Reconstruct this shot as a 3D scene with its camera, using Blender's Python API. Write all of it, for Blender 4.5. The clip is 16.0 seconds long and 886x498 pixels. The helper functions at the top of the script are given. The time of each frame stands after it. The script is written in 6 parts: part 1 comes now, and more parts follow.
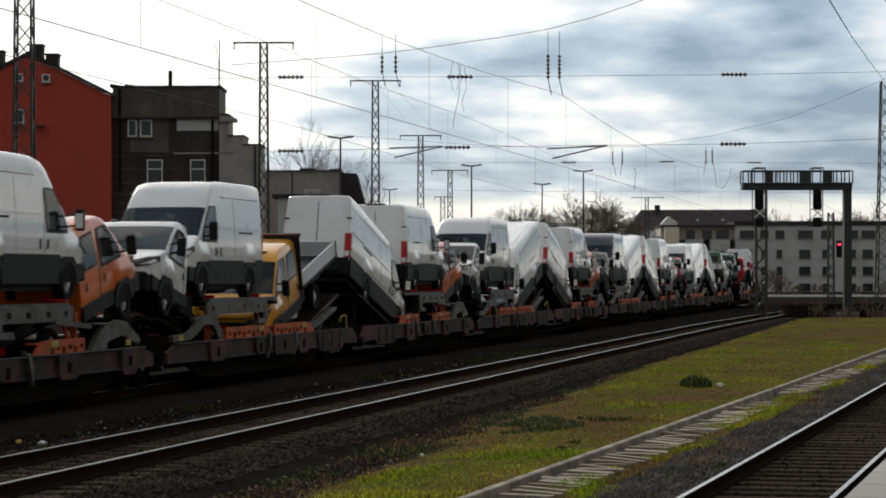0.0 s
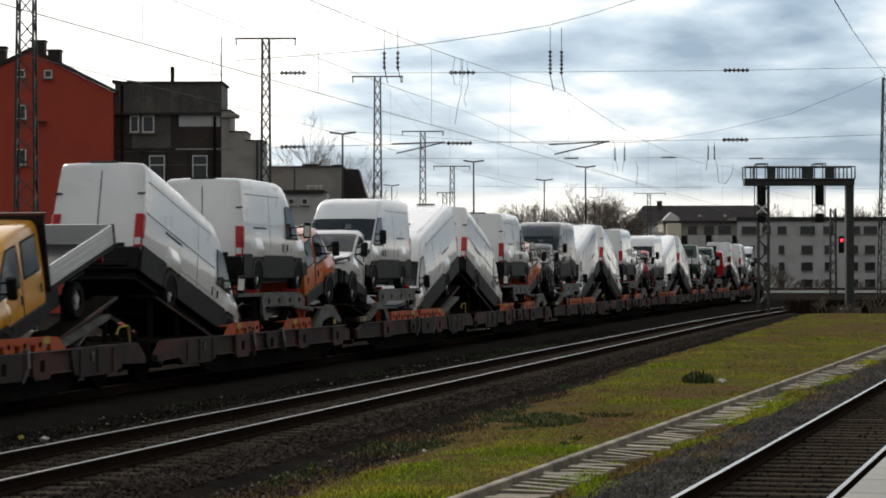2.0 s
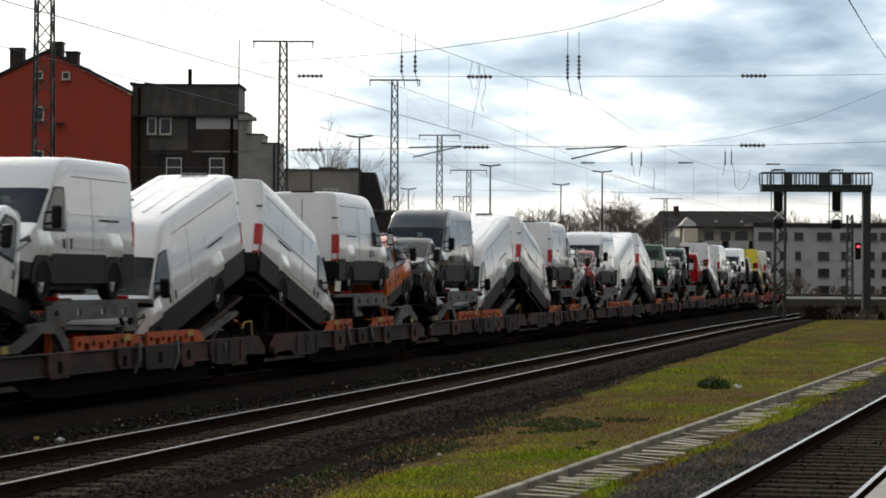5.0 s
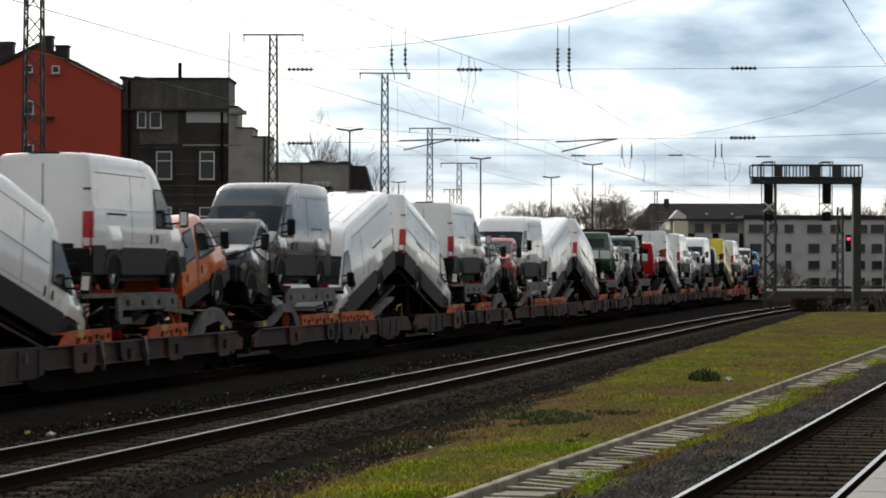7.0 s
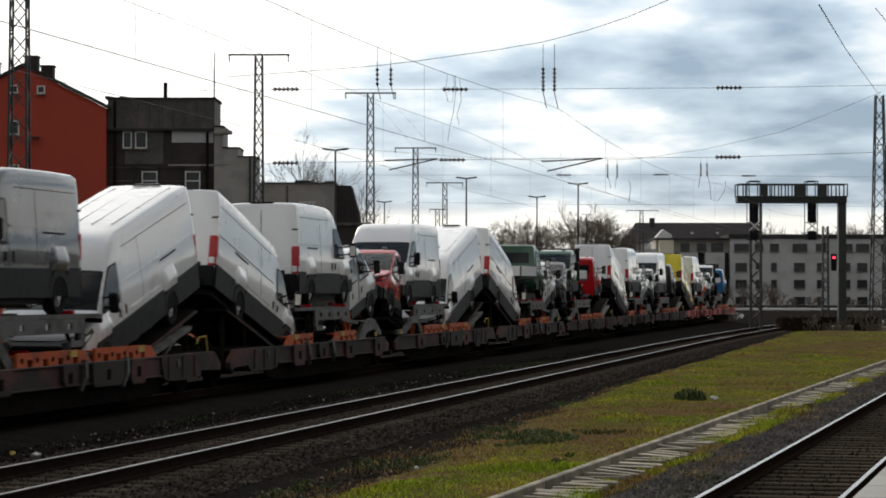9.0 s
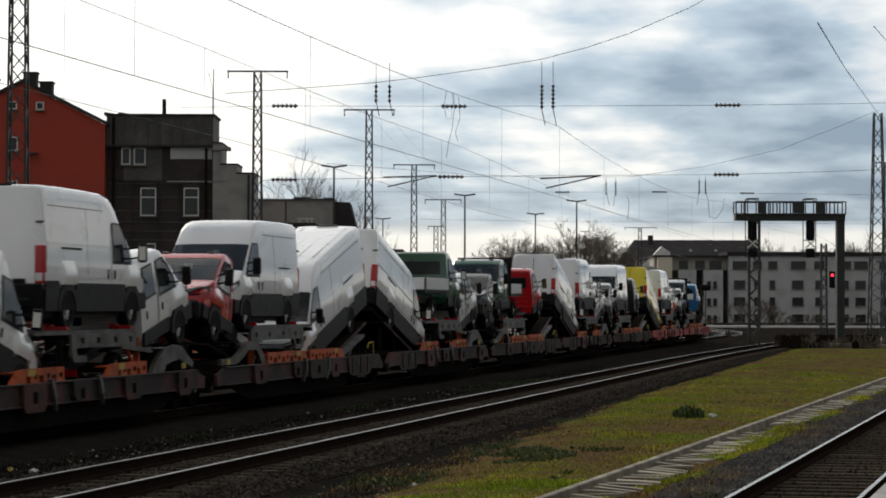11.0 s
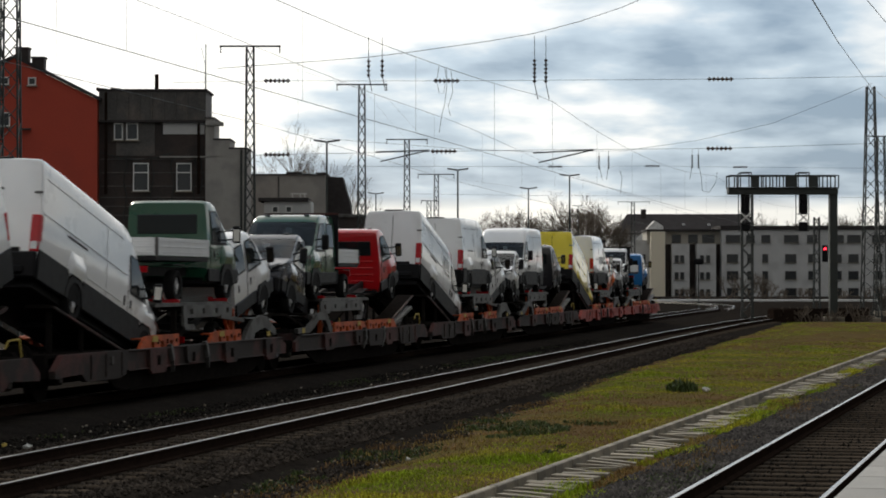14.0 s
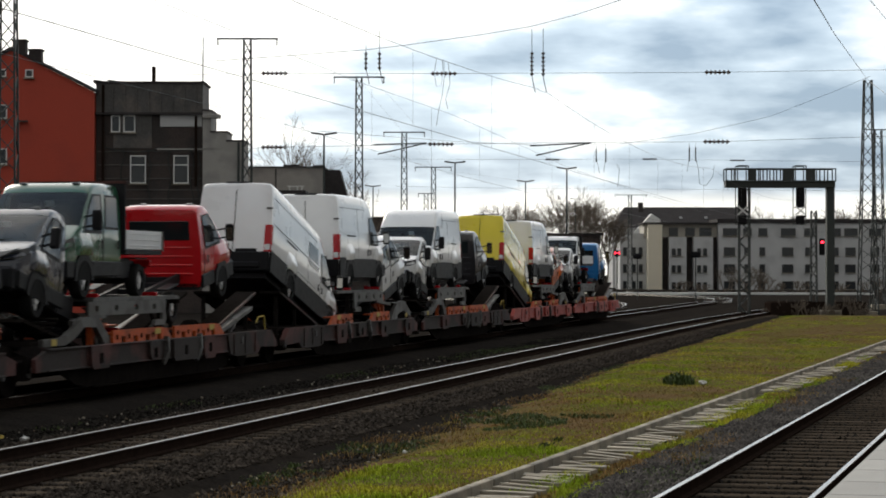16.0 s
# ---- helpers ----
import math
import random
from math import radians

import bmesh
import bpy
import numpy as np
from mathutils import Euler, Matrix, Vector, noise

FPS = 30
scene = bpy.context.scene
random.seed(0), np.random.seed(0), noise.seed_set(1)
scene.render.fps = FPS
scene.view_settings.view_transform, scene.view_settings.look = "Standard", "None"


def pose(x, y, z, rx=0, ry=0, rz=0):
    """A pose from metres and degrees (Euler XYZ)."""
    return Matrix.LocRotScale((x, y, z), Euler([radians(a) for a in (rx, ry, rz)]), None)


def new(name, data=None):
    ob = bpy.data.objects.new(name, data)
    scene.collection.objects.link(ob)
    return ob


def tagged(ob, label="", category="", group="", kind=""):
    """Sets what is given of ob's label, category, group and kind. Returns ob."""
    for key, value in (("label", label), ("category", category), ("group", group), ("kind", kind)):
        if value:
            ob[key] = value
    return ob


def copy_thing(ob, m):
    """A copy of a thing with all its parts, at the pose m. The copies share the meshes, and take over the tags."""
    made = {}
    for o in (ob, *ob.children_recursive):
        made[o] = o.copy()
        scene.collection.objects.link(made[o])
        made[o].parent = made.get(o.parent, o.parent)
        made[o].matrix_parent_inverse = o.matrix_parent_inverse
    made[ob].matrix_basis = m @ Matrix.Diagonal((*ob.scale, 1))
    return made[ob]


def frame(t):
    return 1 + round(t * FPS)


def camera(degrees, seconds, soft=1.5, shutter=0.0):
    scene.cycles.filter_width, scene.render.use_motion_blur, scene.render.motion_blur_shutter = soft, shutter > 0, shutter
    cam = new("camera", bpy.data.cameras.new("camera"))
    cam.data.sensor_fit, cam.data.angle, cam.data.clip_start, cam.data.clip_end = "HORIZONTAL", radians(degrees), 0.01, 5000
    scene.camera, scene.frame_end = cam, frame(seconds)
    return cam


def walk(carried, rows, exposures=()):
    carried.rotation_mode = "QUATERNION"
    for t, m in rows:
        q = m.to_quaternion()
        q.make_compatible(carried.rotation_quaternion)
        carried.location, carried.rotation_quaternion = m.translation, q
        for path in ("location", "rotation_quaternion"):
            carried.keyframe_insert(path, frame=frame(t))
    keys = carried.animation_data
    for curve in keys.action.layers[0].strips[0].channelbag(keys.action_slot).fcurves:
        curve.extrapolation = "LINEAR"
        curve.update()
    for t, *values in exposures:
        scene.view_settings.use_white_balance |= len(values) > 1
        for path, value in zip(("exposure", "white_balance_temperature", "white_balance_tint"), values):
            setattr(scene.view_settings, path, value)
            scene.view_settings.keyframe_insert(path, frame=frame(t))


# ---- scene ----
cam = camera(21.826, 16.0, soft=1.8, shutter=0.4)
EYE = (0.0, 0.0, 2.247)


def aim(yaw, tilt, roll):
    """The camera's pose: turned left of the train's track, tilted up, rolled (degrees)."""
    return pose(*EYE, 90 + tilt, 0, yaw) @ pose(0, 0, 0, 0, 0, roll)


walk(cam, [
    (0, aim(12.153, 0.691, -0.080)),
    (0.5, aim(12.084, 0.502, -0.015)),
    (1, aim(11.988, 0.380, 0.072)),
    (1.5, aim(11.948, 0.487, -0.159)),
    (2, aim(12.207, 0.587, -0.086)),
    (2.5, aim(12.264, 0.624, 0.224)),
    (3, aim(12.281, 0.645, 0.216)),
    (3.5, aim(12.479, 0.689, 0.288)),
    (6, aim(12.621, 0.659, 0.279)),
    (6.5, aim(12.471, 0.479, 0.217)),
    (7, aim(12.375, 0.511, 0.135)),
    (7.5, aim(12.262, 0.550, 0.042)),
    (8, aim(12.139, 0.707, -0.031)),
    (8.5, aim(12.055, 0.815, -0.073)),
    (9, aim(12.021, 1.001, 0.047)),
    (11.5, aim(11.957, 1.430, 0.195)),
    (12, aim(11.930, 1.268, 0.302)),
    (12.5, aim(11.954, 1.227, -0.025)),
    (13, aim(11.974, 1.171, 0.050)),
    (13.5, aim(11.956, 0.913, -0.058)),
    (14, aim(11.809, 0.789, 0.006)),
    (14.5, aim(11.814, 0.748, -0.146)),
    (15, aim(11.774, 0.733, -0.078)),
    (15.5, aim(11.840, 0.633, -0.085)),
    (16, aim(11.736, 0.610, 0.083)),
], exposures=((0, 0.05), (1.0, 0.14), (2.0, 0.24), (2.5, 0.29), (3.5, 0.33), (6.0, 0.35), (7.0, 0.45), (8.5, 0.42), (9.0, 0.22), (11.5, -0.03), (12.5, -0.04), (13.5, 0.0), (14.5, 0.15), (15.0, 0.18), (16.0, 0.4)))


# ---- world and sun ----
world = bpy.data.worlds.new("overcast_sky")
scene.world = world
world.use_nodes = True
SUN_AZ, SUN_EL = 38.0, 27.0  # degrees left of the train's track, above the horizon


def build_sky():
    nt = world.node_tree
    nt.nodes.clear()
    N, K = nt.nodes.new, nt.links.new
    out, bg = N("ShaderNodeOutputWorld"), N("ShaderNodeBackground")
    sky = N("ShaderNodeTexSky")
    sky.sky_type, sky.sun_disc = "NISHITA", False
    sky.sun_elevation, sky.sun_rotation = radians(SUN_EL), radians(-SUN_AZ)
    dim = N("ShaderNodeMix")
    dim.data_type, dim.blend_type = "RGBA", "MULTIPLY"
    dim.inputs["Factor"].default_value = 1.0
    dim.inputs["B"].default_value = (0.1, 0.1, 0.1, 1)
    K(sky.outputs["Color"], dim.inputs["A"])
    tc, sep = N("ShaderNodeTexCoord"), N("ShaderNodeSeparateXYZ")
    K(tc.outputs["Generated"], sep.inputs[0])

    def calc(op, a, b=None):
        n = N("ShaderNodeMath")
        n.operation = op
        for i, v in ((0, a), (1, b)):
            if v is None:
                continue
            if isinstance(v, (int, float)):
                n.inputs[i].default_value = v
            else:
                K(v, n.inputs[i])
        return n.outputs[0]
    up = calc("MAXIMUM", sep.outputs["Z"], 0.0)
    den = calc("ADD", up, 0.15)
    comb = N("ShaderNodeCombineXYZ")
    K(calc("DIVIDE", sep.outputs["X"], den), comb.inputs[0])
    K(calc("DIVIDE", sep.outputs["Y"], den), comb.inputs[1])
    mp = N("ShaderNodeMapping")
    mp.inputs["Location"].default_value = (3.2, 1.4, 0)
    mp.inputs["Scale"].default_value = (1.0, 0.75, 1)
    K(comb.outputs[0], mp.inputs["Vector"])
    big, small = N("ShaderNodeTexNoise"), N("ShaderNodeTexNoise")
    for n, s, det in ((big, 1.5, 6.0), (small, 4.6, 8.0)):
        n.inputs["Scale"].default_value, n.inputs["Detail"].default_value = s, det
        n.inputs["Roughness"].default_value = 0.5
        K(mp.outputs[0], n.inputs["Vector"])
    both = calc("ADD", calc("MULTIPLY", big.outputs["Fac"], 0.72), calc("MULTIPLY", small.outputs["Fac"], 0.28))
    # cloud cover thickens towards the hidden sun
    sunward = N("ShaderNodeVectorMath")
    sunward.operation = "DOT_PRODUCT"
    K(tc.outputs["Generated"], sunward.inputs[0])
    a, e = radians(SUN_AZ), radians(SUN_EL)
    sunward.inputs[1].default_value = (-math.sin(a) * math.cos(e), math.cos(a) * math.cos(e), math.sin(e))
    near = N("ShaderNodeMapRange")
    near.inputs["From Min"].default_value, near.inputs["From Max"].default_value = 0.83, 0.95
    K(sunward.outputs["Value"], near.inputs["Value"])
    # a thinner, bluer strip of cloud lies just above the horizon's bright gap
    rise, sink = N("ShaderNodeMapRange"), N("ShaderNodeMapRange")
    rise.inputs["From Min"].default_value, rise.inputs["From Max"].default_value = 0.034, 0.042
    sink.inputs["From Min"].default_value, sink.inputs["From Max"].default_value = 0.066, 0.052
    K(up, rise.inputs["Value"])
    K(up, sink.inputs["Value"])
    strip_ = calc("MULTIPLY", calc("MULTIPLY", rise.outputs[0], sink.outputs[0]), 0.085)
    # thicker white cloud higher up
    thick = N("ShaderNodeMapRange")
    thick.inputs["From Min"].default_value, thick.inputs["From Max"].default_value = 0.068, 0.105
    K(up, thick.inputs["Value"])
    body = calc("ADD", both, calc("MULTIPLY", thick.outputs[0], 0.062))
    cover = calc("SUBTRACT", calc("ADD", body, calc("MULTIPLY", near.outputs[0], 0.2)), strip_)
    ramp = N("ShaderNodeValToRGB")
    ramp.color_ramp.elements[0].position, ramp.color_ramp.elements[0].color = 0.41, (0.215, 0.31, 0.43, 1)
    ramp.color_ramp.elements[1].position, ramp.color_ramp.elements[1].color = 0.59, (1.02, 1.01, 0.985, 1)
    mid = ramp.color_ramp.elements.new(0.50)
    mid.color = (0.48, 0.59, 0.70, 1)
    K(cover, ramp.inputs[0])
    # bright haze along the horizon
    haze = N("ShaderNodeMapRange")
    haze.inputs["From Min"].default_value, haze.inputs["From Max"].default_value = 0.037, 0.030
    K(up, haze.inputs["Value"])
    hz = N("ShaderNodeMix")
    hz.data_type = "RGBA"
    hz.inputs["B"].default_value = (0.98, 0.97, 0.92, 1)
    K(calc("MULTIPLY", haze.outputs[0], 0.8), hz.inputs["Factor"])
    K(ramp.outputs["Color"], hz.inputs["A"])
    mix = N("ShaderNodeMix")
    mix.data_type = "RGBA"
    mix.inputs["Factor"].default_value = 0.88
    K(dim.outputs["Result"], mix.inputs["A"])
    K(hz.outputs["Result"], mix.inputs["B"])
    # clouds opposite the sun take its warm colour
    warm, tint = N("ShaderNodeMix"), N("ShaderNodeMix")
    warm.data_type = tint.data_type = "RGBA"
    tint.blend_type = "MULTIPLY"
    tint.inputs["Factor"].default_value = 1.0
    wf = N("ShaderNodeMapRange")
    wf.inputs["From Min"].default_value, wf.inputs["From Max"].default_value = 0.2, 0.85
    K(sunward.outputs["Value"], wf.inputs["Value"])
    warm.inputs["A"].default_value, warm.inputs["B"].default_value = (1.04, 1.0, 0.95, 1), (1.0, 1.0, 1.0, 1)
    K(wf.outputs[0], warm.inputs["Factor"])
    K(mix.outputs["Result"], tint.inputs["A"])
    K(warm.outputs["Result"], tint.inputs["B"])
    K(tint.outputs["Result"], bg.inputs["Color"])
    # the overcast is brightest round the hidden sun and dull on the other side
    fall = N("ShaderNodeMapRange")
    fall.interpolation_type = "SMOOTHSTEP"
    fall.inputs["From Min"].default_value, fall.inputs["From Max"].default_value = -0.1, 0.96
    fall.inputs["To Min"].default_value, fall.inputs["To Max"].default_value = 0.40, 1.1
    K(sunward.outputs["Value"], fall.inputs["Value"])
    K(fall.outputs[0], bg.inputs["Strength"])
    K(bg.outputs[0], out.inputs[0])


build_sky()
sun = new("sun", bpy.data.lights.new("sun", "SUN"))
sun.data.energy, sun.data.angle, sun.data.color = 1.2, radians(12), (1.0, 0.90, 0.74)
sun.rotation_euler = (radians(90 - SUN_EL), 0, radians(SUN_AZ + 180))


# ---- materials ----
def mat(name, base, rough=0.6, metal=0.0, vary=0.25, scale=3.0, bump=0.0, fine=40.0, second=None, spot=0.5, coat=0.0, per=0.0, gloss=0.5, island=0.0):
    """A procedural surface: base colour with stains (scale) and grain (fine) per metre, relief, and a second colour in patches."""
    m = bpy.data.materials.new(name)
    m.use_nodes = True
    nt = m.node_tree
    N, K = nt.nodes.new, nt.links.new
    b = nt.nodes["Principled BSDF"]
    tc = N("ShaderNodeTexCoord")
    n1, n2 = N("ShaderNodeTexNoise"), N("ShaderNodeTexNoise")
    for n, s, d in ((n1, scale, 6.0), (n2, fine, 3.0)):
        n.inputs["Scale"].default_value, n.inputs["Detail"].default_value = s, d
        K(tc.outputs["Object"], n.inputs["Vector"])
    add = N("ShaderNodeMath")
    add.operation = "ADD"
    K(n1.outputs["Fac"], add.inputs[0])
    K(n2.outputs["Fac"], add.inputs[1])
    rng = N("ShaderNodeMapRange")
    rng.inputs["From Min"].default_value, rng.inputs["From Max"].default_value = 0.6, 1.4
    rng.inputs["To Min"].default_value, rng.inputs["To Max"].default_value = 1 - vary, 1 + vary
    K(add.outputs[0], rng.inputs["Value"])
    mul = N("ShaderNodeVectorMath")
    mul.operation = "SCALE"
    col = N("ShaderNodeMix")
    col.data_type = "RGBA"
    col.inputs["A"].default_value = (*base, 1)
    col.inputs["B"].default_value = (*(second or base), 1)
    edge = N("ShaderNodeMapRange")
    edge.inputs["From Min"].default_value, edge.inputs["From Max"].default_value = spot - 0.06, spot + 0.06
    K(n1.outputs["Fac"], edge.inputs["Value"])
    K(edge.outputs[0], col.inputs["Factor"])
    K(col.outputs["Result"], mul.inputs[0])
    fac = rng.outputs[0]
    if per:
        oi, pm, pr = N("ShaderNodeObjectInfo"), N("ShaderNodeMath"), N("ShaderNodeMapRange")
        pr.inputs["To Min"].default_value, pr.inputs["To Max"].default_value = 1 - per, 1 + per
        K(oi.outputs["Random"], pr.inputs["Value"])
        pm.operation = "MULTIPLY"
        K(fac, pm.inputs[0])
        K(pr.outputs[0], pm.inputs[1])
        fac = pm.outputs[0]
    if island:
        ge, im, ir = N("ShaderNodeNewGeometry"), N("ShaderNodeMath"), N("ShaderNodeMapRange")
        ir.inputs["To Min"].default_value, ir.inputs["To Max"].default_value = 1 - island, 1 + island
        K(ge.outputs["Random Per Island"], ir.inputs["Value"])
        im.operation = "MULTIPLY"
        K(fac, im.inputs[0])
        K(ir.outputs[0], im.inputs[1])
        fac = im.outputs[0]
    K(fac, mul.inputs["Scale"])
    K(mul.outputs[0], b.inputs["Base Color"])
    rr = N("ShaderNodeMapRange")
    rr.inputs["To Min"].default_value, rr.inputs["To Max"].default_value = max(rough - 0.12, 0.02), min(rough + 0.12, 1)
    K(n1.outputs["Fac"], rr.inputs["Value"])
    K(rr.outputs[0], b.inputs["Roughness"])
    b.inputs["Metallic"].default_value = metal
    b.inputs["Specular IOR Level"].default_value = gloss
    b.inputs["Coat Weight"].default_value = coat
    b.inputs["Coat Roughness"].default_value = 0.06
    if bump:
        bp = N("ShaderNodeBump")
        bp.inputs["Distance"].default_value = bump
        bp.inputs["Strength"].default_value = 0.7
        K(n2.outputs["Fac"], bp.inputs["Height"])
        K(bp.outputs[0], b.inputs["Normal"])
        if coat:
            K(bp.outputs[0], b.inputs["Coat Normal"])
    return m


def glow(name, colour, strength):
    m = bpy.data.materials.new(name)
    m.use_nodes = True
    b = m.node_tree.nodes["Principled BSDF"]
    b.inputs["Base Color"].default_value = (*colour, 1)
    b.inputs["Emission Color"].default_value = (*colour, 1)
    b.inputs["Emission Strength"].default_value = strength
    return m


def clear(name, tint, rough=0.02):
    m = bpy.data.materials.new(name)
    m.use_nodes = True
    b = m.node_tree.nodes["Principled BSDF"]
    b.inputs["Base Color"].default_value = (*tint, 1)
    b.inputs["Roughness"].default_value = rough
    b.inputs["Transmission Weight"].default_value = 1.0
    b.inputs["IOR"].default_value = 1.45
    return m


def paint(name, colour):
    return mat(name, colour, rough=0.3, vary=0.04, scale=1.3, fine=1.7, coat=0.9, gloss=0.4, bump=0.012)


WHITE = paint("white_van_paint", (0.80, 0.81, 0.82))
GREY = paint("dark_grey_metallic_paint", (0.028, 0.033, 0.04))
NAVY = paint("dark_navy_paint", (0.016, 0.021, 0.036))
BLACK = paint("black_paint", (0.02, 0.02, 0.024))
ORANGE = paint("orange_paint", (0.74, 0.135, 0.006))
YELLOW = paint("golden_yellow_paint", (0.78, 0.36, 0.02))
LEMON = paint("lemon_yellow_paint", (0.82, 0.66, 0.03))
RED = paint("red_paint", (0.52, 0.007, 0.012))
GREEN = paint("dark_green_paint", (0.008, 0.085, 0.04))
BLUE = paint("blue_paint", (0.02, 0.19, 0.5))
PLASTIC = mat("black_plastic", (0.010, 0.010, 0.0115), rough=0.45, vary=0.2, scale=4, bump=0.001, fine=120, gloss=0.09)
RUBBER = mat("tyre_rubber", (0.013, 0.013, 0.013), rough=0.8, vary=0.3, scale=6, gloss=0.1)
RIM = mat("silver_wheel_steel", (0.52, 0.52, 0.53), rough=0.35, metal=0.3, vary=0.2, scale=5)
PANE = clear("tinted_vehicle_glass", (0.42, 0.5, 0.5))
SIDEPANE = mat("dark_vehicle_side_glass", (0.012, 0.016, 0.018), rough=0.07, vary=0.3, scale=1.5, gloss=0.3)
MIRROR = mat("mirror_face", (0.42, 0.42, 0.40), rough=0.12, metal=1.0, vary=0.1, scale=3)
LENS = mat("headlamp_lens", (0.14, 0.145, 0.15), rough=0.1, metal=0.3, vary=0.35, scale=9)
LAMPRED = mat("red_lamp_lens", (0.42, 0.006, 0.012), rough=0.15, vary=0.15, scale=8, coat=0.2, gloss=0.3)
SEAT = mat("seat_cloth", (0.03, 0.03, 0.035), rough=0.9, vary=0.3, scale=8)
PAPER = mat("white_paper", (0.75, 0.76, 0.76), rough=0.8, vary=0.06, scale=4)
PRIMER = mat("chassis_black_steel", (0.018, 0.018, 0.02), rough=0.6, vary=0.3, scale=5, gloss=0.15)
ALU = mat("dropside_aluminium", (0.62, 0.63, 0.64), rough=0.4, metal=0.25, vary=0.1, scale=3)
WAGON = mat("brown_wagon_steel", (0.098, 0.038, 0.034), rough=0.7, vary=0.5, scale=0.9, bump=0.004, fine=25, second=(0.030, 0.024, 0.022), spot=0.46, gloss=0.2)
WAGRED = mat("fresh_red_wagon_steel", (0.36, 0.05, 0.035), rough=0.6, vary=0.35, scale=1.8, bump=0.003, fine=25, second=(0.16, 0.035, 0.03), spot=0.56)
BRACKET = mat("orange_bracket_steel", (0.52, 0.088, 0.016), rough=0.55, vary=0.45, scale=1.8, bump=0.002, fine=30, second=(0.26, 0.055, 0.02), spot=0.54, gloss=0.25)
MARK = mat("yellow_marking_paint", (0.42, 0.31, 0.05), rough=0.6, vary=0.3, scale=6)
GALV = mat("grey_galvanised_steel", (0.105, 0.105, 0.10), rough=0.55, metal=0.2, vary=0.4, scale=1.6, second=(0.05, 0.046, 0.042), spot=0.5)
DIRT = mat("oily_running_gear", (0.015, 0.013, 0.012), rough=0.8, vary=0.4, scale=5, gloss=0.0)
RAIL = mat("polished_rail_top", (0.34, 0.33, 0.31), rough=0.24, metal=1.0, vary=0.12, scale=2)
DULLRAIL = mat("dull_rail_top", (0.2, 0.19, 0.18), rough=0.32, metal=1.0, vary=0.15, scale=2)
RUST = mat("rusty_rail_side", (0.022, 0.015, 0.012), rough=0.9, vary=0.35, scale=5, bump=0.003, gloss=0.0)
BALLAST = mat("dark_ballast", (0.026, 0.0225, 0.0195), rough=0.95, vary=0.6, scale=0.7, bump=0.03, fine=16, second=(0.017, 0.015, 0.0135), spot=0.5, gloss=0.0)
STONE = mat("ballast_stone", (0.098, 0.088, 0.08), rough=0.85, vary=0.3, scale=1.2, fine=9, second=(0.06, 0.054, 0.05), spot=0.5, gloss=0.1, island=0.6)
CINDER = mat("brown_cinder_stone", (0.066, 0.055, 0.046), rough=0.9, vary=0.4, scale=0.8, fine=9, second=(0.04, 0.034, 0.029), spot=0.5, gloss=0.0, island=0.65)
# darker copy of CINDER: dark stones, and the train's shade put into stone colour
DARK_SHADE_STONE = mat("dark_and_shade_toned_stone", (0.030, 0.027, 0.024), rough=0.9, vary=0.4, scale=0.8, fine=9, second=(0.02, 0.018, 0.016), spot=0.5, gloss=0.0, island=0.6)
CHIP = mat("pale_stone_chip", (0.30, 0.27, 0.22), rough=0.85, vary=0.3, scale=2.0, fine=9, second=(0.16, 0.12, 0.08), spot=0.5, gloss=0.1, island=0.5)
SLEEPER = mat("weathered_sleeper", (0.06, 0.048, 0.037), rough=0.9, vary=0.35, scale=3, bump=0.004, per=0.3, gloss=0.0)
SOIL = mat("mossy_ground", (0.115, 0.10, 0.036), rough=0.95, vary=0.55, scale=0.6, bump=0.03, fine=14, second=(0.10, 0.068, 0.036), spot=0.48, gloss=0.0)
CONCRETE = mat("weathered_concrete", (0.285, 0.25, 0.19), rough=0.85, vary=0.35, scale=1.8, bump=0.003, fine=50, second=(0.18, 0.16, 0.125), spot=0.52, per=0.3)
PAVING = mat("platform_paving", (0.34, 0.33, 0.31), rough=0.8, vary=0.2, scale=1.2, bump=0.002, fine=60, per=0.1)
LATTICE = mat("dark_green_mast_steel", (0.035, 0.042, 0.04), rough=0.6, metal=0.2, vary=0.3, scale=2)
WIRE = mat("tarnished_copper_wire", (0.05, 0.055, 0.055), rough=0.5, metal=0.6, vary=0.2, scale=1)
CERAMIC = mat("brown_insulator", (0.035, 0.022, 0.018), rough=0.25, vary=0.2, scale=5)
REDWALL = mat("red_painted_render", (0.46, 0.065, 0.036), rough=0.85, vary=0.12, scale=0.35, bump=0.004, fine=12, second=(0.40, 0.06, 0.036), spot=0.56)
BRICK = mat("sooty_brick", (0.060, 0.045, 0.040), rough=0.9, vary=0.4, scale=0.5, bump=0.006, fine=9, second=(0.038, 0.032, 0.03), spot=0.5)
SLATE = mat("dark_slate_cladding", (0.085, 0.08, 0.076), rough=0.7, vary=0.35, scale=0.8, bump=0.006, fine=7, second=(0.11, 0.095, 0.085), spot=0.55)
RENDER = mat("stained_grey_render", (0.36, 0.345, 0.32), rough=0.9, vary=0.25, scale=0.5, second=(0.26, 0.25, 0.235), spot=0.54)
PALE = mat("pale_render", (0.56, 0.56, 0.555), rough=0.85, vary=0.14, scale=0.25, second=(0.45, 0.45, 0.445), spot=0.55)
CREAM = mat("cream_render", (0.44, 0.41, 0.35), rough=0.8, vary=0.15, scale=0.3)
# brighter copy of CREAM: the sunlight on the stair tower is in its colour
SUNLIT_TOWER = mat("sunlit_cream_render", (0.82, 0.74, 0.58), rough=0.7, vary=0.08, scale=0.3)
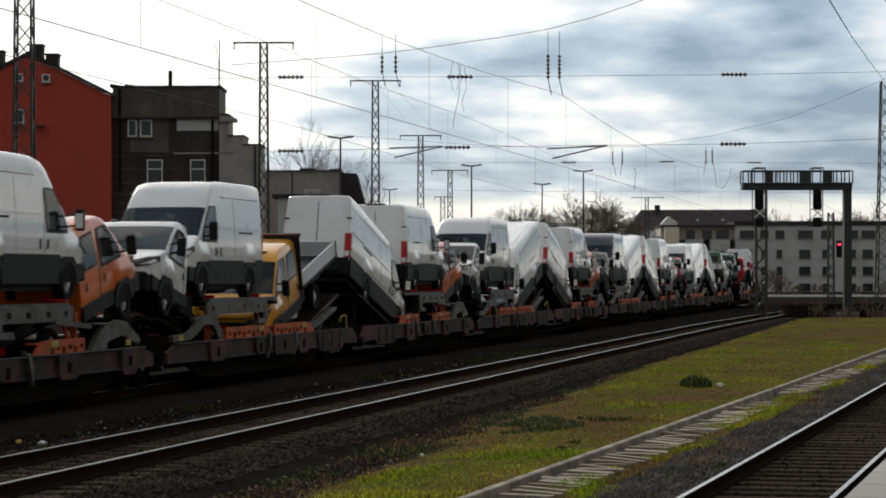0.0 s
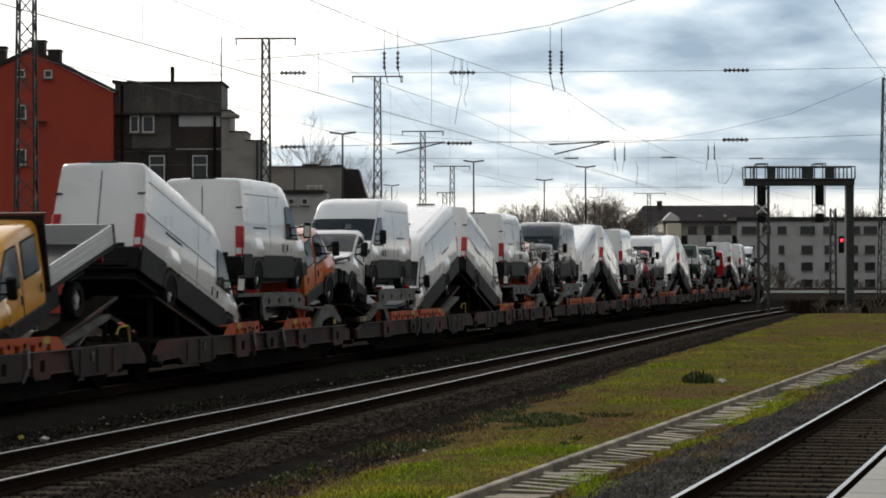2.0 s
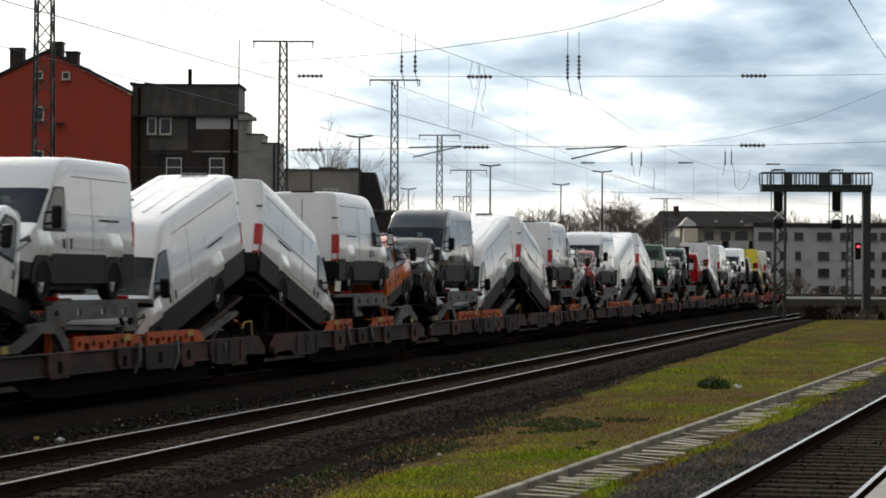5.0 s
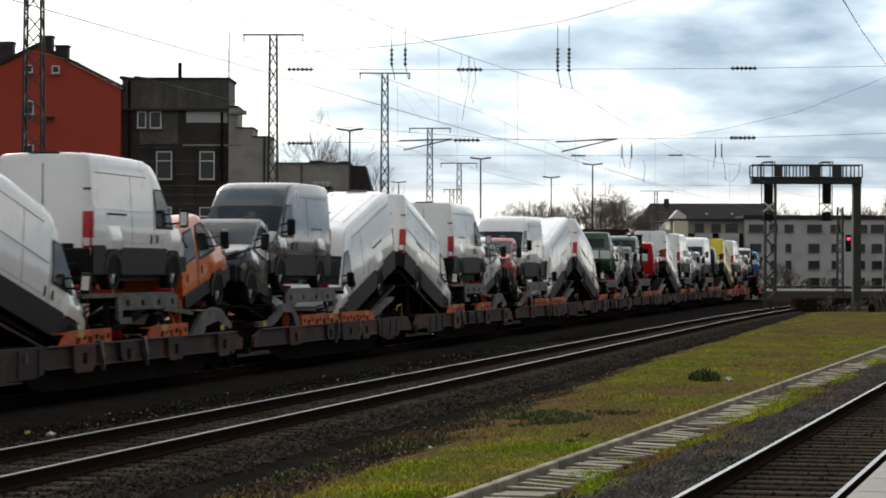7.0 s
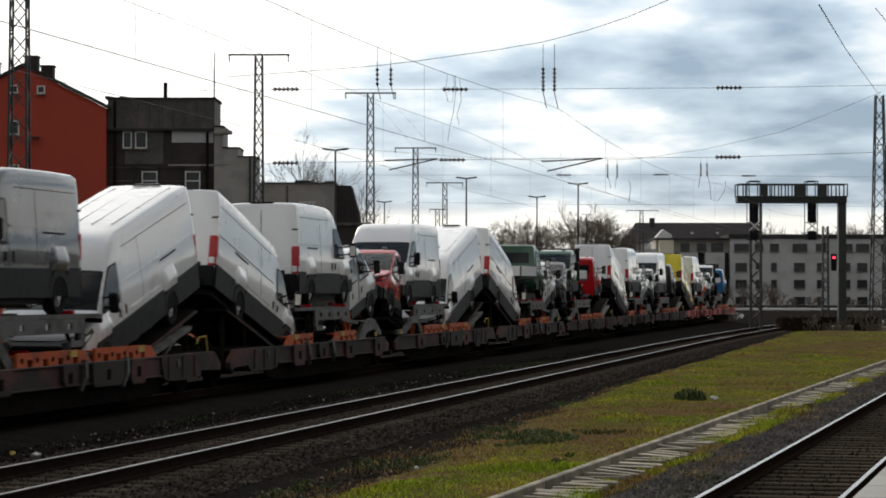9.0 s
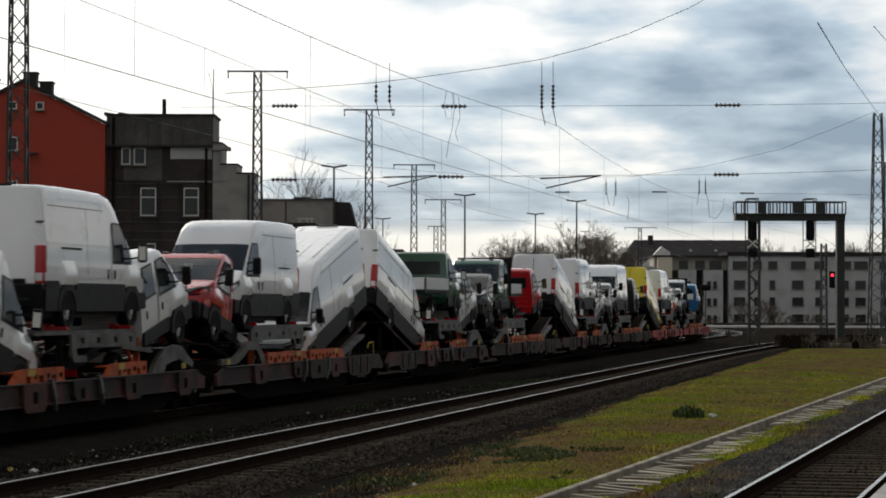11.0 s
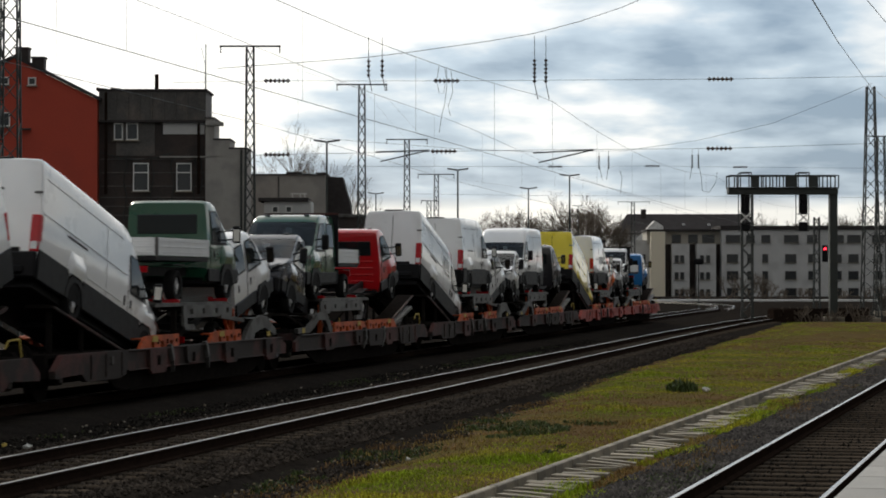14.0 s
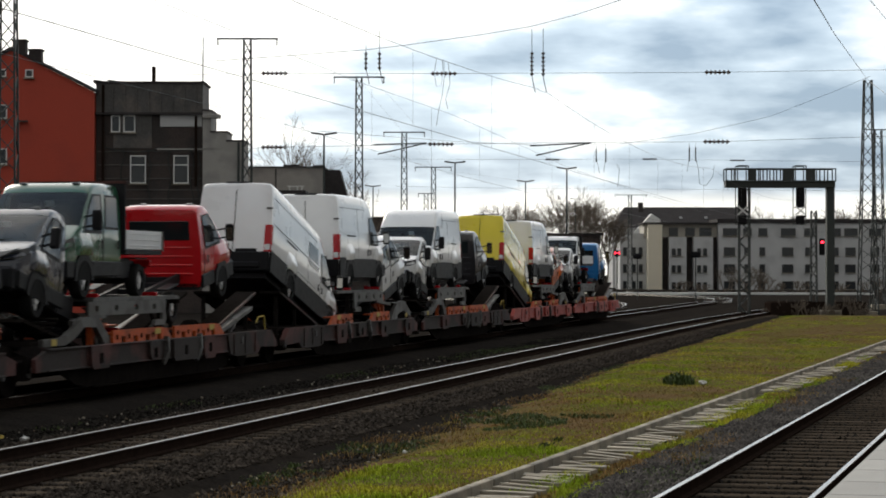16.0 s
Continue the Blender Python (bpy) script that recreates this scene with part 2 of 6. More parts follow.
FRAME = mat("white_window_frame", (0.7, 0.7, 0.68), rough=0.5, vary=0.08, scale=3)
DARKPANE = mat("dark_window_pane", (0.03, 0.034, 0.038), rough=0.08, vary=0.3, scale=0.7)
ROOFTILE = mat("dark_roof_tiles", (0.05, 0.045, 0.045), rough=0.85, vary=0.3, scale=0.8, bump=0.02, fine=4, gloss=0.1)
LEAF = mat("grass_blade", (0.285, 0.39, 0.030), rough=0.7, vary=0.4, scale=0.35, fine=2, second=(0.38, 0.37, 0.042), spot=0.52, gloss=0.0, island=0.45)
DRYLEAF = mat("dry_grass_blade", (0.27, 0.165, 0.07), rough=0.8, vary=0.45, scale=0.7, fine=3, second=(0.27, 0.21, 0.06), spot=0.54, gloss=0.0, island=0.45)
WEED = mat("dark_weed_leaf", (0.055, 0.08, 0.022), rough=0.7, vary=0.4, scale=2, fine=8, gloss=0.2, island=0.45)
BARK = mat("bare_twig_bark", (0.15, 0.12, 0.092), rough=0.9, vary=0.3, scale=3)
LITTER = mat("white_litter_paper", (0.6, 0.6, 0.58), rough=0.8, vary=0.2, scale=5)


# ---- mesh helpers ----
def part(name, bm, material, parent=None, label=""):
    me = bpy.data.meshes.new(name)
    bmesh.ops.recalc_face_normals(bm, faces=bm.faces)
    bm.to_mesh(me)
    bm.free()
    me.materials.append(material)
    ob = new(name, me)
    if parent:
        ob.parent = parent
    if label:
        tagged(ob, label)
    return ob


def thing(name, label, category, group="", kind=""):
    return tagged(new(name), label, category, group, kind)


def box(bm, c, s, m=None, bevel=0.0):
    """A box of size s about c, turned by m, with bevelled edges."""
    vs = bmesh.ops.create_cube(bm, size=1.0, matrix=Matrix.Translation(c) @ (m or Matrix()) @ Matrix.Diagonal((*s, 1)))["verts"]
    if bevel:
        es = {e for v in vs for e in v.link_edges}
        bmesh.ops.bevel(bm, geom=list(es), offset=bevel, segments=1, affect="EDGES", profile=0.5)
    return bm


def boxes(*items, bevel=0.0):
    bm = bmesh.new()
    for it in items:
        box(bm, *it, bevel=bevel)
    return bm


def frame_of(a, b):
    d = (b - a).normalized()
    u = d.cross(Vector((0, 0, 1)) if abs(d.z) < 0.95 else Vector((1, 0, 0))).normalized()
    return u, d.cross(u)


def bar(bm, a, b, r, n=6, r2=None):
    """A round bar from a to b."""
    a, b = Vector(a), Vector(b)
    if (b - a).length < 1e-6:
        return bm
    u, w = frame_of(a, b)
    q = r if r2 is None else r2
    turn = [(math.cos(2 * math.pi * i / n), math.sin(2 * math.pi * i / n)) for i in range(n)]
    lo = [bm.verts.new(a + (u * c + w * s) * r) for c, s in turn]
    hi = [bm.verts.new(b + (u * c + w * s) * q) for c, s in turn]
    for i in range(n):
        k = (i + 1) % n
        bm.faces.new((lo[i], lo[k], hi[k], hi[i]))
    bm.faces.new(lo[::-1])
    bm.faces.new(hi)
    return bm


def strut(bm, a, b, w):
    """A square bar from a to b, one side upright."""
    a, b = Vector(a), Vector(b)
    d = (b - a).normalized()
    ref = Vector((0, 0, 1)) if abs(d.z) < 0.9 else Vector((1, 0, 0))
    u = d.cross(ref).normalized() * (w / 2)
    v = d.cross(u).normalized() * (w / 2)
    lo = [bm.verts.new(a + u * c + v * s) for c, s in ((1, 1), (-1, 1), (-1, -1), (1, -1))]
    hi = [bm.verts.new(b + u * c + v * s) for c, s in ((1, 1), (-1, 1), (-1, -1), (1, -1))]
    for i in range(4):
        k = (i + 1) % 4
        bm.faces.new((lo[i], lo[k], hi[k], hi[i]))
    bm.faces.new(lo[::-1])
    bm.faces.new(hi)
    return bm


def tube(pts, r, n=5):
    """One continuous wire or tube through the points."""
    bm = bmesh.new()
    pts = [Vector(p) for p in pts]
    rings = []
    for i, p in enumerate(pts):
        u, w = frame_of(pts[max(i - 1, 0)], pts[min(i + 1, len(pts) - 1)])
        rings.append([bm.verts.new(p + (u * math.cos(2 * math.pi * k / n) + w * math.sin(2 * math.pi * k / n)) * r) for k in range(n)])
    for a, b in zip(rings, rings[1:]):
        for k in range(n):
            q = (k + 1) % n
            bm.faces.new((a[k], a[q], b[q], b[k]))
    return bm


def prism(bm, pts, axis, lo, hi):
    """A polygon of 2D points, extruded along an axis from lo to hi."""
    def at(p, h):
        return {"x": (h, p[0], p[1]), "y": (p[0], h, p[1]), "z": (p[0], p[1], h)}[axis]
    a = [bm.verts.new(at(p, lo)) for p in pts]
    b = [bm.verts.new(at(p, hi)) for p in pts]
    n = len(pts)
    bm.faces.new(a)
    bm.faces.new(b[::-1])
    for i in range(n):
        bm.faces.new((a[i], b[i], b[(i + 1) % n], a[(i + 1) % n]))
    return bm


def smooth(ob, angle=40):
    me = ob.data
    me.polygons.foreach_set("use_smooth", [True] * len(me.polygons))
    me.set_sharp_from_angle(angle=radians(angle))
    return ob



# ---- ground and tracks ----
SPEED, SIDE = 8.545, -16.83  # the train: m/s towards the camera; its track's centre line


def sheet(name, xs, ys, zf, material, label, category):
    """A ground sheet over a grid with heights zf(x, y)."""
    bm = bmesh.new()
    vs = [[bm.verts.new((x, y, zf(x, y))) for x in xs] for y in ys]
    for j in range(len(ys) - 1):
        for i in range(len(xs) - 1):
            bm.faces.new((vs[j][i], vs[j][i + 1], vs[j + 1][i + 1], vs[j + 1][i]))
    ob = part(name, bm, material)
    return tagged(ob, label, category, kind="structure")


def near_x(y):
    return -0.87 + 0.058 * (y - 40)


def trough_x(y):
    return -3.84 + 0.0636 * (y - 40)


def mid_x(y):
    return -10.67 + 0.0047 * (y - 40) + 4.0e-4 * max(0.0, y - 95) ** 2


ground = sheet("ground", [-1500, -400, -150, -60, -20, 0, 20, 60, 150, 400, 1500], [-1500, -200, -20, 0, 20, 60, 140, 300, 600, 1500, 3500],
               lambda x, y: -0.36, BALLAST, "dark ballast and cinder ground of the railway yard", "ground")


def rail_line(name, fx, y0, y1, step, label, top=None):
    """A track: two rails with polished tops."""
    root = thing(name, label, "railway track", kind="structure")
    ys = [y0 + step * i for i in range(int((y1 - y0) / step) + 1)]
    for s in (-1, 1):
        foot, head = bmesh.new(), bmesh.new()
        for prof, bm in (([(-0.07, -0.172), (0.07, -0.172), (0.07, -0.15), (0.012, -0.13), (0.012, -0.045), (0.036, -0.035), (0.036, -0.006), (-0.036, -0.006), (-0.036, -0.035), (-0.012, -0.045), (-0.012, -0.13), (-0.07, -0.15)], foot),
                         ([(-0.028, -0.006), (0.028, -0.006), (0.022, 0.0), (-0.022, 0.0)], head)):
            rings = [[bm.verts.new((fx(y) + s * 0.7525 + px, y, pz)) for px, pz in prof] for y in ys]
            for a, b in zip(rings, rings[1:]):
                for i in range(len(prof)):
                    k = (i + 1) % len(prof)
                    bm.faces.new((a[i], a[k], b[k], b[i]))
        r = part("rail", foot, RUST, root)
        part("rail_head", head, top or RAIL, r)
    return root


def sleepers(root, fx, y0, y1, n_max=300):
    me = None
    y, n = y0, 0
    while y < y1 and n < n_max:
        if me is None:
            first = part("sleeper", boxes(((0, 0, 0), (2.6, 0.26, 0.16)), bevel=0.015), SLEEPER, root)
            me, ob = first.data, first
        else:
            ob = new("sleeper", me)
            ob.parent = root
        ob.location = (fx(y), y, -0.255)
        ob.rotation_euler = (0, 0, random.uniform(-0.01, 0.01))
        y, n = y + 0.62, n + 1


near_track = rail_line("near_track", near_x, 6, 150, 3, "railway track with polished rails beside the platform")
mid_track = rail_line("middle_track", mid_x, 10, 190, 3, "railway track with rusty sleepers in dark ballast", DULLRAIL)
train_track = rail_line("train_track", lambda y: SIDE, 10, 186, 8, "railway track under the train", DULLRAIL)


# ---- ground cover and platform ----
def ribbon(name, fl, fr, y0, y1, step, z, material, label, category, jag=0.0, drop=0.0):
    """A bed along the tracks between two edges, with sloping shoulders and an uneven rim."""
    bm = bmesh.new()
    rows, y = [], y0
    while y <= y1:
        j1, j2 = (noise.noise((y * 0.35, 3.1, z)) * jag + noise.noise((y * 1.7, 9, 1)) * jag * 0.4 for _ in (0, 1))
        a, b = fl(y) + j1, fr(y) - noise.noise((y * 0.4, 7.7, 2)) * jag
        pts = []
        for i in range(9):
            t = i / 8
            zz = z + noise.noise((a + (b - a) * t, y * 0.8, 5)) * (0.035 if jag else 0.008)
            if i in (0, 8):
                zz = -0.37 - drop
            pts.append(bm.verts.new((a + (b - a) * (t if 0 < i < 8 else (t * 1.0)), y, zz)))
        rows.append(pts)
        y += step
    for p, q in zip(rows, rows[1:]):
        for i in range(8):
            bm.faces.new((p[i], p[i + 1], q[i + 1], q[i]))
    ob = part(name, bm, material)
    smooth(ob, 60)
    return tagged(ob, label, category, kind="structure")


ribbon("ballast_bed", lambda y: near_x(y) - 2.1, lambda y: near_x(y) + 2.2, 6, 150, 1.0, -0.205, BALLAST, "grey ballast bed of the platform track", "ballast", 0.25)
ribbon("ballast_bed_middle", lambda y: mid_x(y) - 2.2, lambda y: mid_x(y) + 2.6, 10, 150, 1.0, -0.215, BALLAST, "dark ballast bed of the middle track", "ballast", 0.3)
ribbon("ballast_bed_train", lambda y: SIDE - 2.4, lambda y: SIDE + 2.4, 14, 190, 2.0, -0.215, BALLAST, "dark ballast bed under the train", "ballast", 0.3)
EDGE = ((10, -7.0), (25, -7.2), (32, -7.45), (41, -7.65), (54, -8.1), (66, -8.3), (89, -8.2), (124, -8.5), (140, -8.6))


def grass_left(y):
    """The ragged edge of the grass towards the cinder ground."""
    return float(np.interp(y, [e[0] for e in EDGE], [e[1] for e in EDGE])) + 0.35 * noise.noise((y * 0.5, 1.3, 0)) + 0.15 * noise.noise((y * 1.9, 4.3, 0))


def grass_right(y):
    return trough_x(y) + 0.05 if y < 95 else trough_x(95) + 0.05 + min(2.8, (y - 95) * 0.3)


def grass_z(x, y):
    t = min(1.0, max(0.0, (x - grass_left(y) + 0.5) / 1.8))
    return -0.375 + 0.19 * t * t * (3 - 2 * t) + 0.03 * noise.noise((x * 0.9, y * 0.7, 5))


bm = bmesh.new()
rows = []
for k in range(154):
    y = 15 + k * 0.8
    a, b = grass_left(y) - 0.6, grass_right(y)
    rows.append([bm.verts.new((a + (b - a) * i / 16, y, grass_z(a + (b - a) * i / 16, y))) for i in range(17)])
for p, q in zip(rows, rows[1:]):
    for i in range(16):
        bm.faces.new((p[i], p[i + 1], q[i + 1], q[i]))
grass_ground = smooth(part("grass_ground", bm, SOIL), 60)
tagged(grass_ground, "mossy green and brown grass strip between the tracks", "grass", kind="structure")
ribbon("grass_verge", lambda y: trough_x(y) + 0.12, lambda y: near_x(y) - 1.5, 15, 110, 0.8, -0.21, SOIL, "yellowed grass verge beside the cable trough", "grass", 0.35)

sleepers(near_track, near_x, 8, 100)
sleepers(mid_track, mid_x, 14, 150)


def pebbles(name, label, fl, fr, y0, y1, n, size, z, material, bias=1.0):
    """Loose stones, joined: small uneven tetrahedra-like lumps of eight faces."""
    rng = np.random.default_rng(5)
    t = rng.random(n) ** bias
    y = y0 + (y1 - y0) * t
    a, b = np.array([fl(v) for v in y]), np.array([fr(v) for v in y])
    x = a + (b - a) * rng.random(n)
    s = size * (0.6 + 0.9 * rng.random(n))
    base = np.array([(1, 0, 0), (-1, 0, 0), (0, 1, 0), (0, -1, 0), (0, 0, 0.8), (0, 0, -0.6)])
    v = base[None] * (0.6 + 0.8 * rng.random((n, 6, 1))) * s[:, None, None]
    ang = rng.random(n) * 6.28
    c, d = np.cos(ang)[:, None], np.sin(ang)[:, None]
    vx, vy = v[:, :, 0] * c - v[:, :, 1] * d, v[:, :, 0] * d + v[:, :, 1] * c
    v = np.stack([vx + x[:, None], vy + y[:, None], v[:, :, 2] + z + rng.random(n)[:, None] * 0.02], -1).reshape(-1, 3)
    f0 = np.array([(0, 2, 4), (2, 1, 4), (1, 3, 4), (3, 0, 4), (2, 0, 5), (1, 2, 5), (3, 1, 5), (0, 3, 5)])
    f = (f0[None] + 6 * np.arange(n)[:, None, None]).reshape(-1, 3)
    me = bpy.data.meshes.new(name)
    me.from_pydata(v.tolist(), [], f.tolist())
    me.materials.append(material)
    return tagged(new(name, me), label, "ballast stones", kind="stuff")


pebbles("ballast_stones", "grey crushed ballast stones beside the rail", lambda y: near_x(y) - 2.0, lambda y: near_x(y) - 0.85, 15, 90, 46000, 0.034, -0.185, STONE, 1.5)
pebbles("ballast_stones_between", "dark crushed stones between the rails", lambda y: near_x(y) - 0.68, lambda y: near_x(y) + 0.68, 15, 60, 7000, 0.026, -0.205, DARK_SHADE_STONE, 1.4)
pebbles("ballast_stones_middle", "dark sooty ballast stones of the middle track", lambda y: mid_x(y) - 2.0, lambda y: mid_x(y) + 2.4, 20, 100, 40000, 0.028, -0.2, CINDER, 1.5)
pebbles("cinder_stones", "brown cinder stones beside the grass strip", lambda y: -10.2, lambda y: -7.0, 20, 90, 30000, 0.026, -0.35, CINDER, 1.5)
# the train's shade on this ground is put into the stones' colour
pebbles("cinder_stones_between", "cinder stones toned as train shade between train and middle track", lambda y: -15.2, lambda y: -12.4, 26, 100, 16000, 0.028, -0.35, DARK_SHADE_STONE, 1.5)
pebbles("stone_chips", "pale stone chips and dead leaves on the cinder ground", lambda y: -10.6, lambda y: -6.8, 20, 75, 700, 0.022, -0.32, CHIP, 1.4)
pebbles("stone_chips_far", "pale stone chips between the tracks", lambda y: -14.6, lambda y: -12.4, 26, 70, 150, 0.024, -0.33, CHIP, 1.4)


def blades(name, label, spots, material, tall, wide, category):
    """Grass or weed leaves, joined: bent two-piece blades at the given spots."""
    rng = np.random.default_rng(11)
    V, F = [], []
    for x, y, z, k in spots:
        h, a = tall * k * (0.5 + rng.random()), rng.random() * 6.28
        w, lean = wide * (0.6 + 0.8 * rng.random()), 0.25 + 0.6 * rng.random()
        dx, dy = math.cos(a), math.sin(a)
        i = len(V)
        V += [(x - dy * w, y + dx * w, z), (x + dy * w, y - dx * w, z), (x + dx * h * lean * 0.4 + dy * w * 0.7, y + dy * h * lean * 0.4 - dx * w * 0.7, z + h * 0.65),
              (x + dx * h * lean * 0.4 - dy * w * 0.7, y + dy * h * lean * 0.4 + dx * w * 0.7, z + h * 0.65), (x + dx * h * lean, y + dy * h * lean, z + h)]
        F += [(i, i + 1, i + 2, i + 3), (i + 3, i + 2, i + 4)]
    me = bpy.data.meshes.new(name)
    me.from_pydata(V, [], F)
    me.materials.append(material)
    return tagged(new(name, me), label, category, kind="stuff")


def strewn(n, fl, fr, y0, y1, bias, z, thresh, seed):
    rng = random.Random(seed)
    out = []
    while len(out) < n:
        y = y0 + (y1 - y0) * rng.random() ** bias
        a, b = fl(y), fr(y)
        x = a + (b - a) * rng.random()
        v = noise.noise((x * 0.55, y * 0.22, seed)) + 0.4 * noise.noise((x * 2.3, y * 1.1, seed))
        if v > thresh:
            out.append((x, y, z, 0.6 + 0.9 * min(1, max(0, v - thresh))))
    return out


def dryness(x, y):
    """How far the grass has browned: patches on the strip and along its edges."""
    v = 0.36 + 0.95 * noise.noise((x * 0.45, y * 0.16, 7)) + 0.3 * noise.noise((x * 1.8, y * 0.8, 2))
    for cx, cy, sx, sy, amp in ((-7.0, 38, 0.9, 5.5, 0.8), (-6.4, 26, 0.9, 4.0, -0.6), (-6.5, 60, 1.4, 12, -0.4), (-3.5, 100, 3.0, 9, 0.7), (-5.2, 36, 0.6, 6, 0.3)):
        v += amp * math.exp(-((x - cx) / sx) ** 2 - ((y - cy) / sy) ** 2)
    return v + 0.5 * math.exp(-max(0.0, x - grass_left(y)) / 0.45)


def lawn(n, seed):
    """Spots of grass, split into green and browned ones; thinner at the ragged edge."""
    rng = random.Random(seed)
    green, brown = [], []
    for _ in range(n):
        y = 18 + 116 * rng.random() ** 1.6
        a, b = grass_left(y) - 0.9, grass_right(y) - 0.08
        x = a + (b - a) * rng.random()
        if rng.random() > min(1.0, 0.04 + ((x - a) / 2.0) ** 1.5):
            continue
        k = 0.6 + 1.2 * max(0.0, noise.noise((x * 0.8, y * 0.5, 3)))
        d = dryness(x, y)
        if d > 0.75 and rng.random() < 0.45:
            continue
        (brown if d > 0.25 + 0.5 * rng.random() else green).append((x, y, grass_z(x, y) - 0.01, k))
    return green, brown


green, brown = lawn(170000, 3)
blades("grass_blades", "short green grass on the strip between the tracks", green, LEAF, 0.05, 0.0075, "grass")
blades("dry_grass", "short browned grass on the strip between the tracks", brown, DRYLEAF, 0.042, 0.0075, "grass")
blades("sparse_grass", "sparse brownish grass at the edge of the cinder ground", strewn(9000, lambda y: grass_left(y) - 1.0, lambda y: grass_left(y) + 0.4, 20, 110, 1.6, -0.35, -0.1, 13), DRYLEAF, 0.06, 0.008, "grass")
blades("verge_grass", "yellowed grass tufts beside the cable trough", strewn(20000, lambda y: trough_x(y) + 0.40, lambda y: near_x(y) - 1.85, 17, 100, 1.6, -0.22, 0.0, 8), LEAF, 0.11, 0.006, "grass")
blades("verge_dry_grass", "dry brown grass and weeds at the edge of the ballast", strewn(14000, lambda y: trough_x(y) + 0.55, lambda y: near_x(y) - 1.35, 17, 100, 1.6, -0.21, -0.05, 18), DRYLEAF, 0.08, 0.006, "grass")
blades("verge_weeds", "low dark green weeds creeping over the ballast", strewn(15000, lambda y: near_x(y) - 2.4, lambda y: near_x(y) - 1.1, 17, 60, 1.4, -0.2, 0.1, 28), WEED, 0.05, 0.014, "weeds")
blades("low_weeds", "dark green weeds on the cinder ground", strewn(5000, lambda y: -8.9, lambda y: -6.9, 22, 70, 1.3, -0.33, 0.2, 21), WEED, 0.05, 0.014, "weeds")
blades("weed_patch", "patch of dark green low weeds in the grass", strewn(1900, lambda y: -7.4, lambda y: -5.1, 31.5, 39, 1.0, -0.18, 0.14, 44), WEED, 0.06, 0.012, "weeds")
blades("track_weeds", "sparse weeds between the railway tracks", strewn(5000, lambda y: -14.6, lambda y: -12.5, 26, 90, 1.4, -0.36, 0.12, 31), WEED, 0.06, 0.012, "weeds")


def shrub(name, label, x, y, r, h, n, seed):
    rng = random.Random(seed)
    spots = []
    for _ in range(n):
        a, q = rng.random() * 6.28, math.sqrt(rng.random())
        spots.append((x + r * q * math.cos(a), y + 1.4 * r * q * math.sin(a), -0.18 + h * (1 - q * q) * rng.random(), 1.0))
    ob = blades(name, label, spots, WEED, 0.11, 0.018, "shrub")
    del ob["kind"]
    return tagged(ob, label, "shrub")


shrub("small_bush", "small dark green bush on the grass strip", -5.2, 50.5, 0.34, 0.2, 420, 2)


# cable trough: a kerb of concrete lengths and leaning cover slats
trough = thing("cable_trough", "weathered concrete cable trough with loose cover slats", "cable trough", kind="structure")
first = None
for i in range(80):
    y = 16 + i * 1.0
    m = pose(trough_x(y), y, -0.175, 0, random.uniform(-1, 1), -math.degrees(0.0636) + random.uniform(-0.4, 0.4))
    if first is None:
        first = part("kerb", boxes(((0, 0, 0), (0.11, 0.985, 0.22)), bevel=0.012), CONCRETE, trough)
        ob = first
    else:
        ob = new("kerb", first.data)
        ob.parent = trough
    ob.matrix_basis = m
first = None
for i in range(175):
    y = 16 + i * 0.40
    hid = noise.noise((y * 0.5, 2.2, 0.4))
    m = pose(trough_x(y) + 0.42 + random.uniform(-0.04, 0.04), y, -0.165 + random.uniform(-0.015, 0.012) - (0.06 if hid > 0.35 else 0), random.uniform(-4, 4), random.uniform(-4, 6), random.uniform(-18, 6))
    if first is None:
        first = part("cover_slat", boxes(((0, 0, 0), (0.60, 0.18, 0.05)), bevel=0.008), CONCRETE, trough)
        ob = first
    else:
        ob = new("cover_slat", first.data)
        ob.parent = trough
    ob.matrix_basis = m

# platform: a body with an edge of concrete stones and paving behind
platform = thing("platform", "pale grey paved station platform with concrete edge stones", "platform", kind="structure")
bm = bmesh.new()
prism(bm, [(near_x(-12) + 1.74, -12), (near_x(130) + 1.74, 130), (40, 130), (40, -12)], "z", -0.36, 0.70)
part("platform_body", bm, CONCRETE, platform)
edge = pave = None
for i in range(100):
    y = -8 + i
    for j in range(3):
        m = pose(near_x(y) + 1.67 + (0.42 if j == 0 else 0.50 + j * 0.72), y, 0.73, 0, 0, -math.degrees(0.058))
        if j == 0:
            if edge is None:
                ob = part("edge_stone", boxes(((0, 0, 0), (0.84, 0.985, 0.10)), bevel=0.012), PAVING, platform)
                edge = ob.data
            else:
                ob = new("edge_stone", edge)
        else:
            if pave is None:
                ob = part("paving_slab", boxes(((0, 0, 0), (0.705, 0.985, 0.09)), bevel=0.008), PAVING, platform)
                pave = ob.data
            else:
                ob = new("paving_slab", pave)
        ob.parent = platform
        ob.matrix_basis = m
bm = bmesh.new()
prism(bm, [(near_x(-12) + 4.0, -12), (near_x(130) + 4.0, 130), (40, 130), (40, -12)], "z", 0.70, 0.765)
part("platform_surface", bm, PAVING, platform)

# unseen wall added to close the platform's far side and darken vehicle reflections
bm = bmesh.new()
prism(bm, [(26, -40), (26.4, -40), (34.4, 420), (34, 420)], "z", -0.4, 6)
tagged(part("reflection_wall_east", bm, BRICK), "unseen plain brick wall added to darken vehicle reflections", "wall", kind="structure")

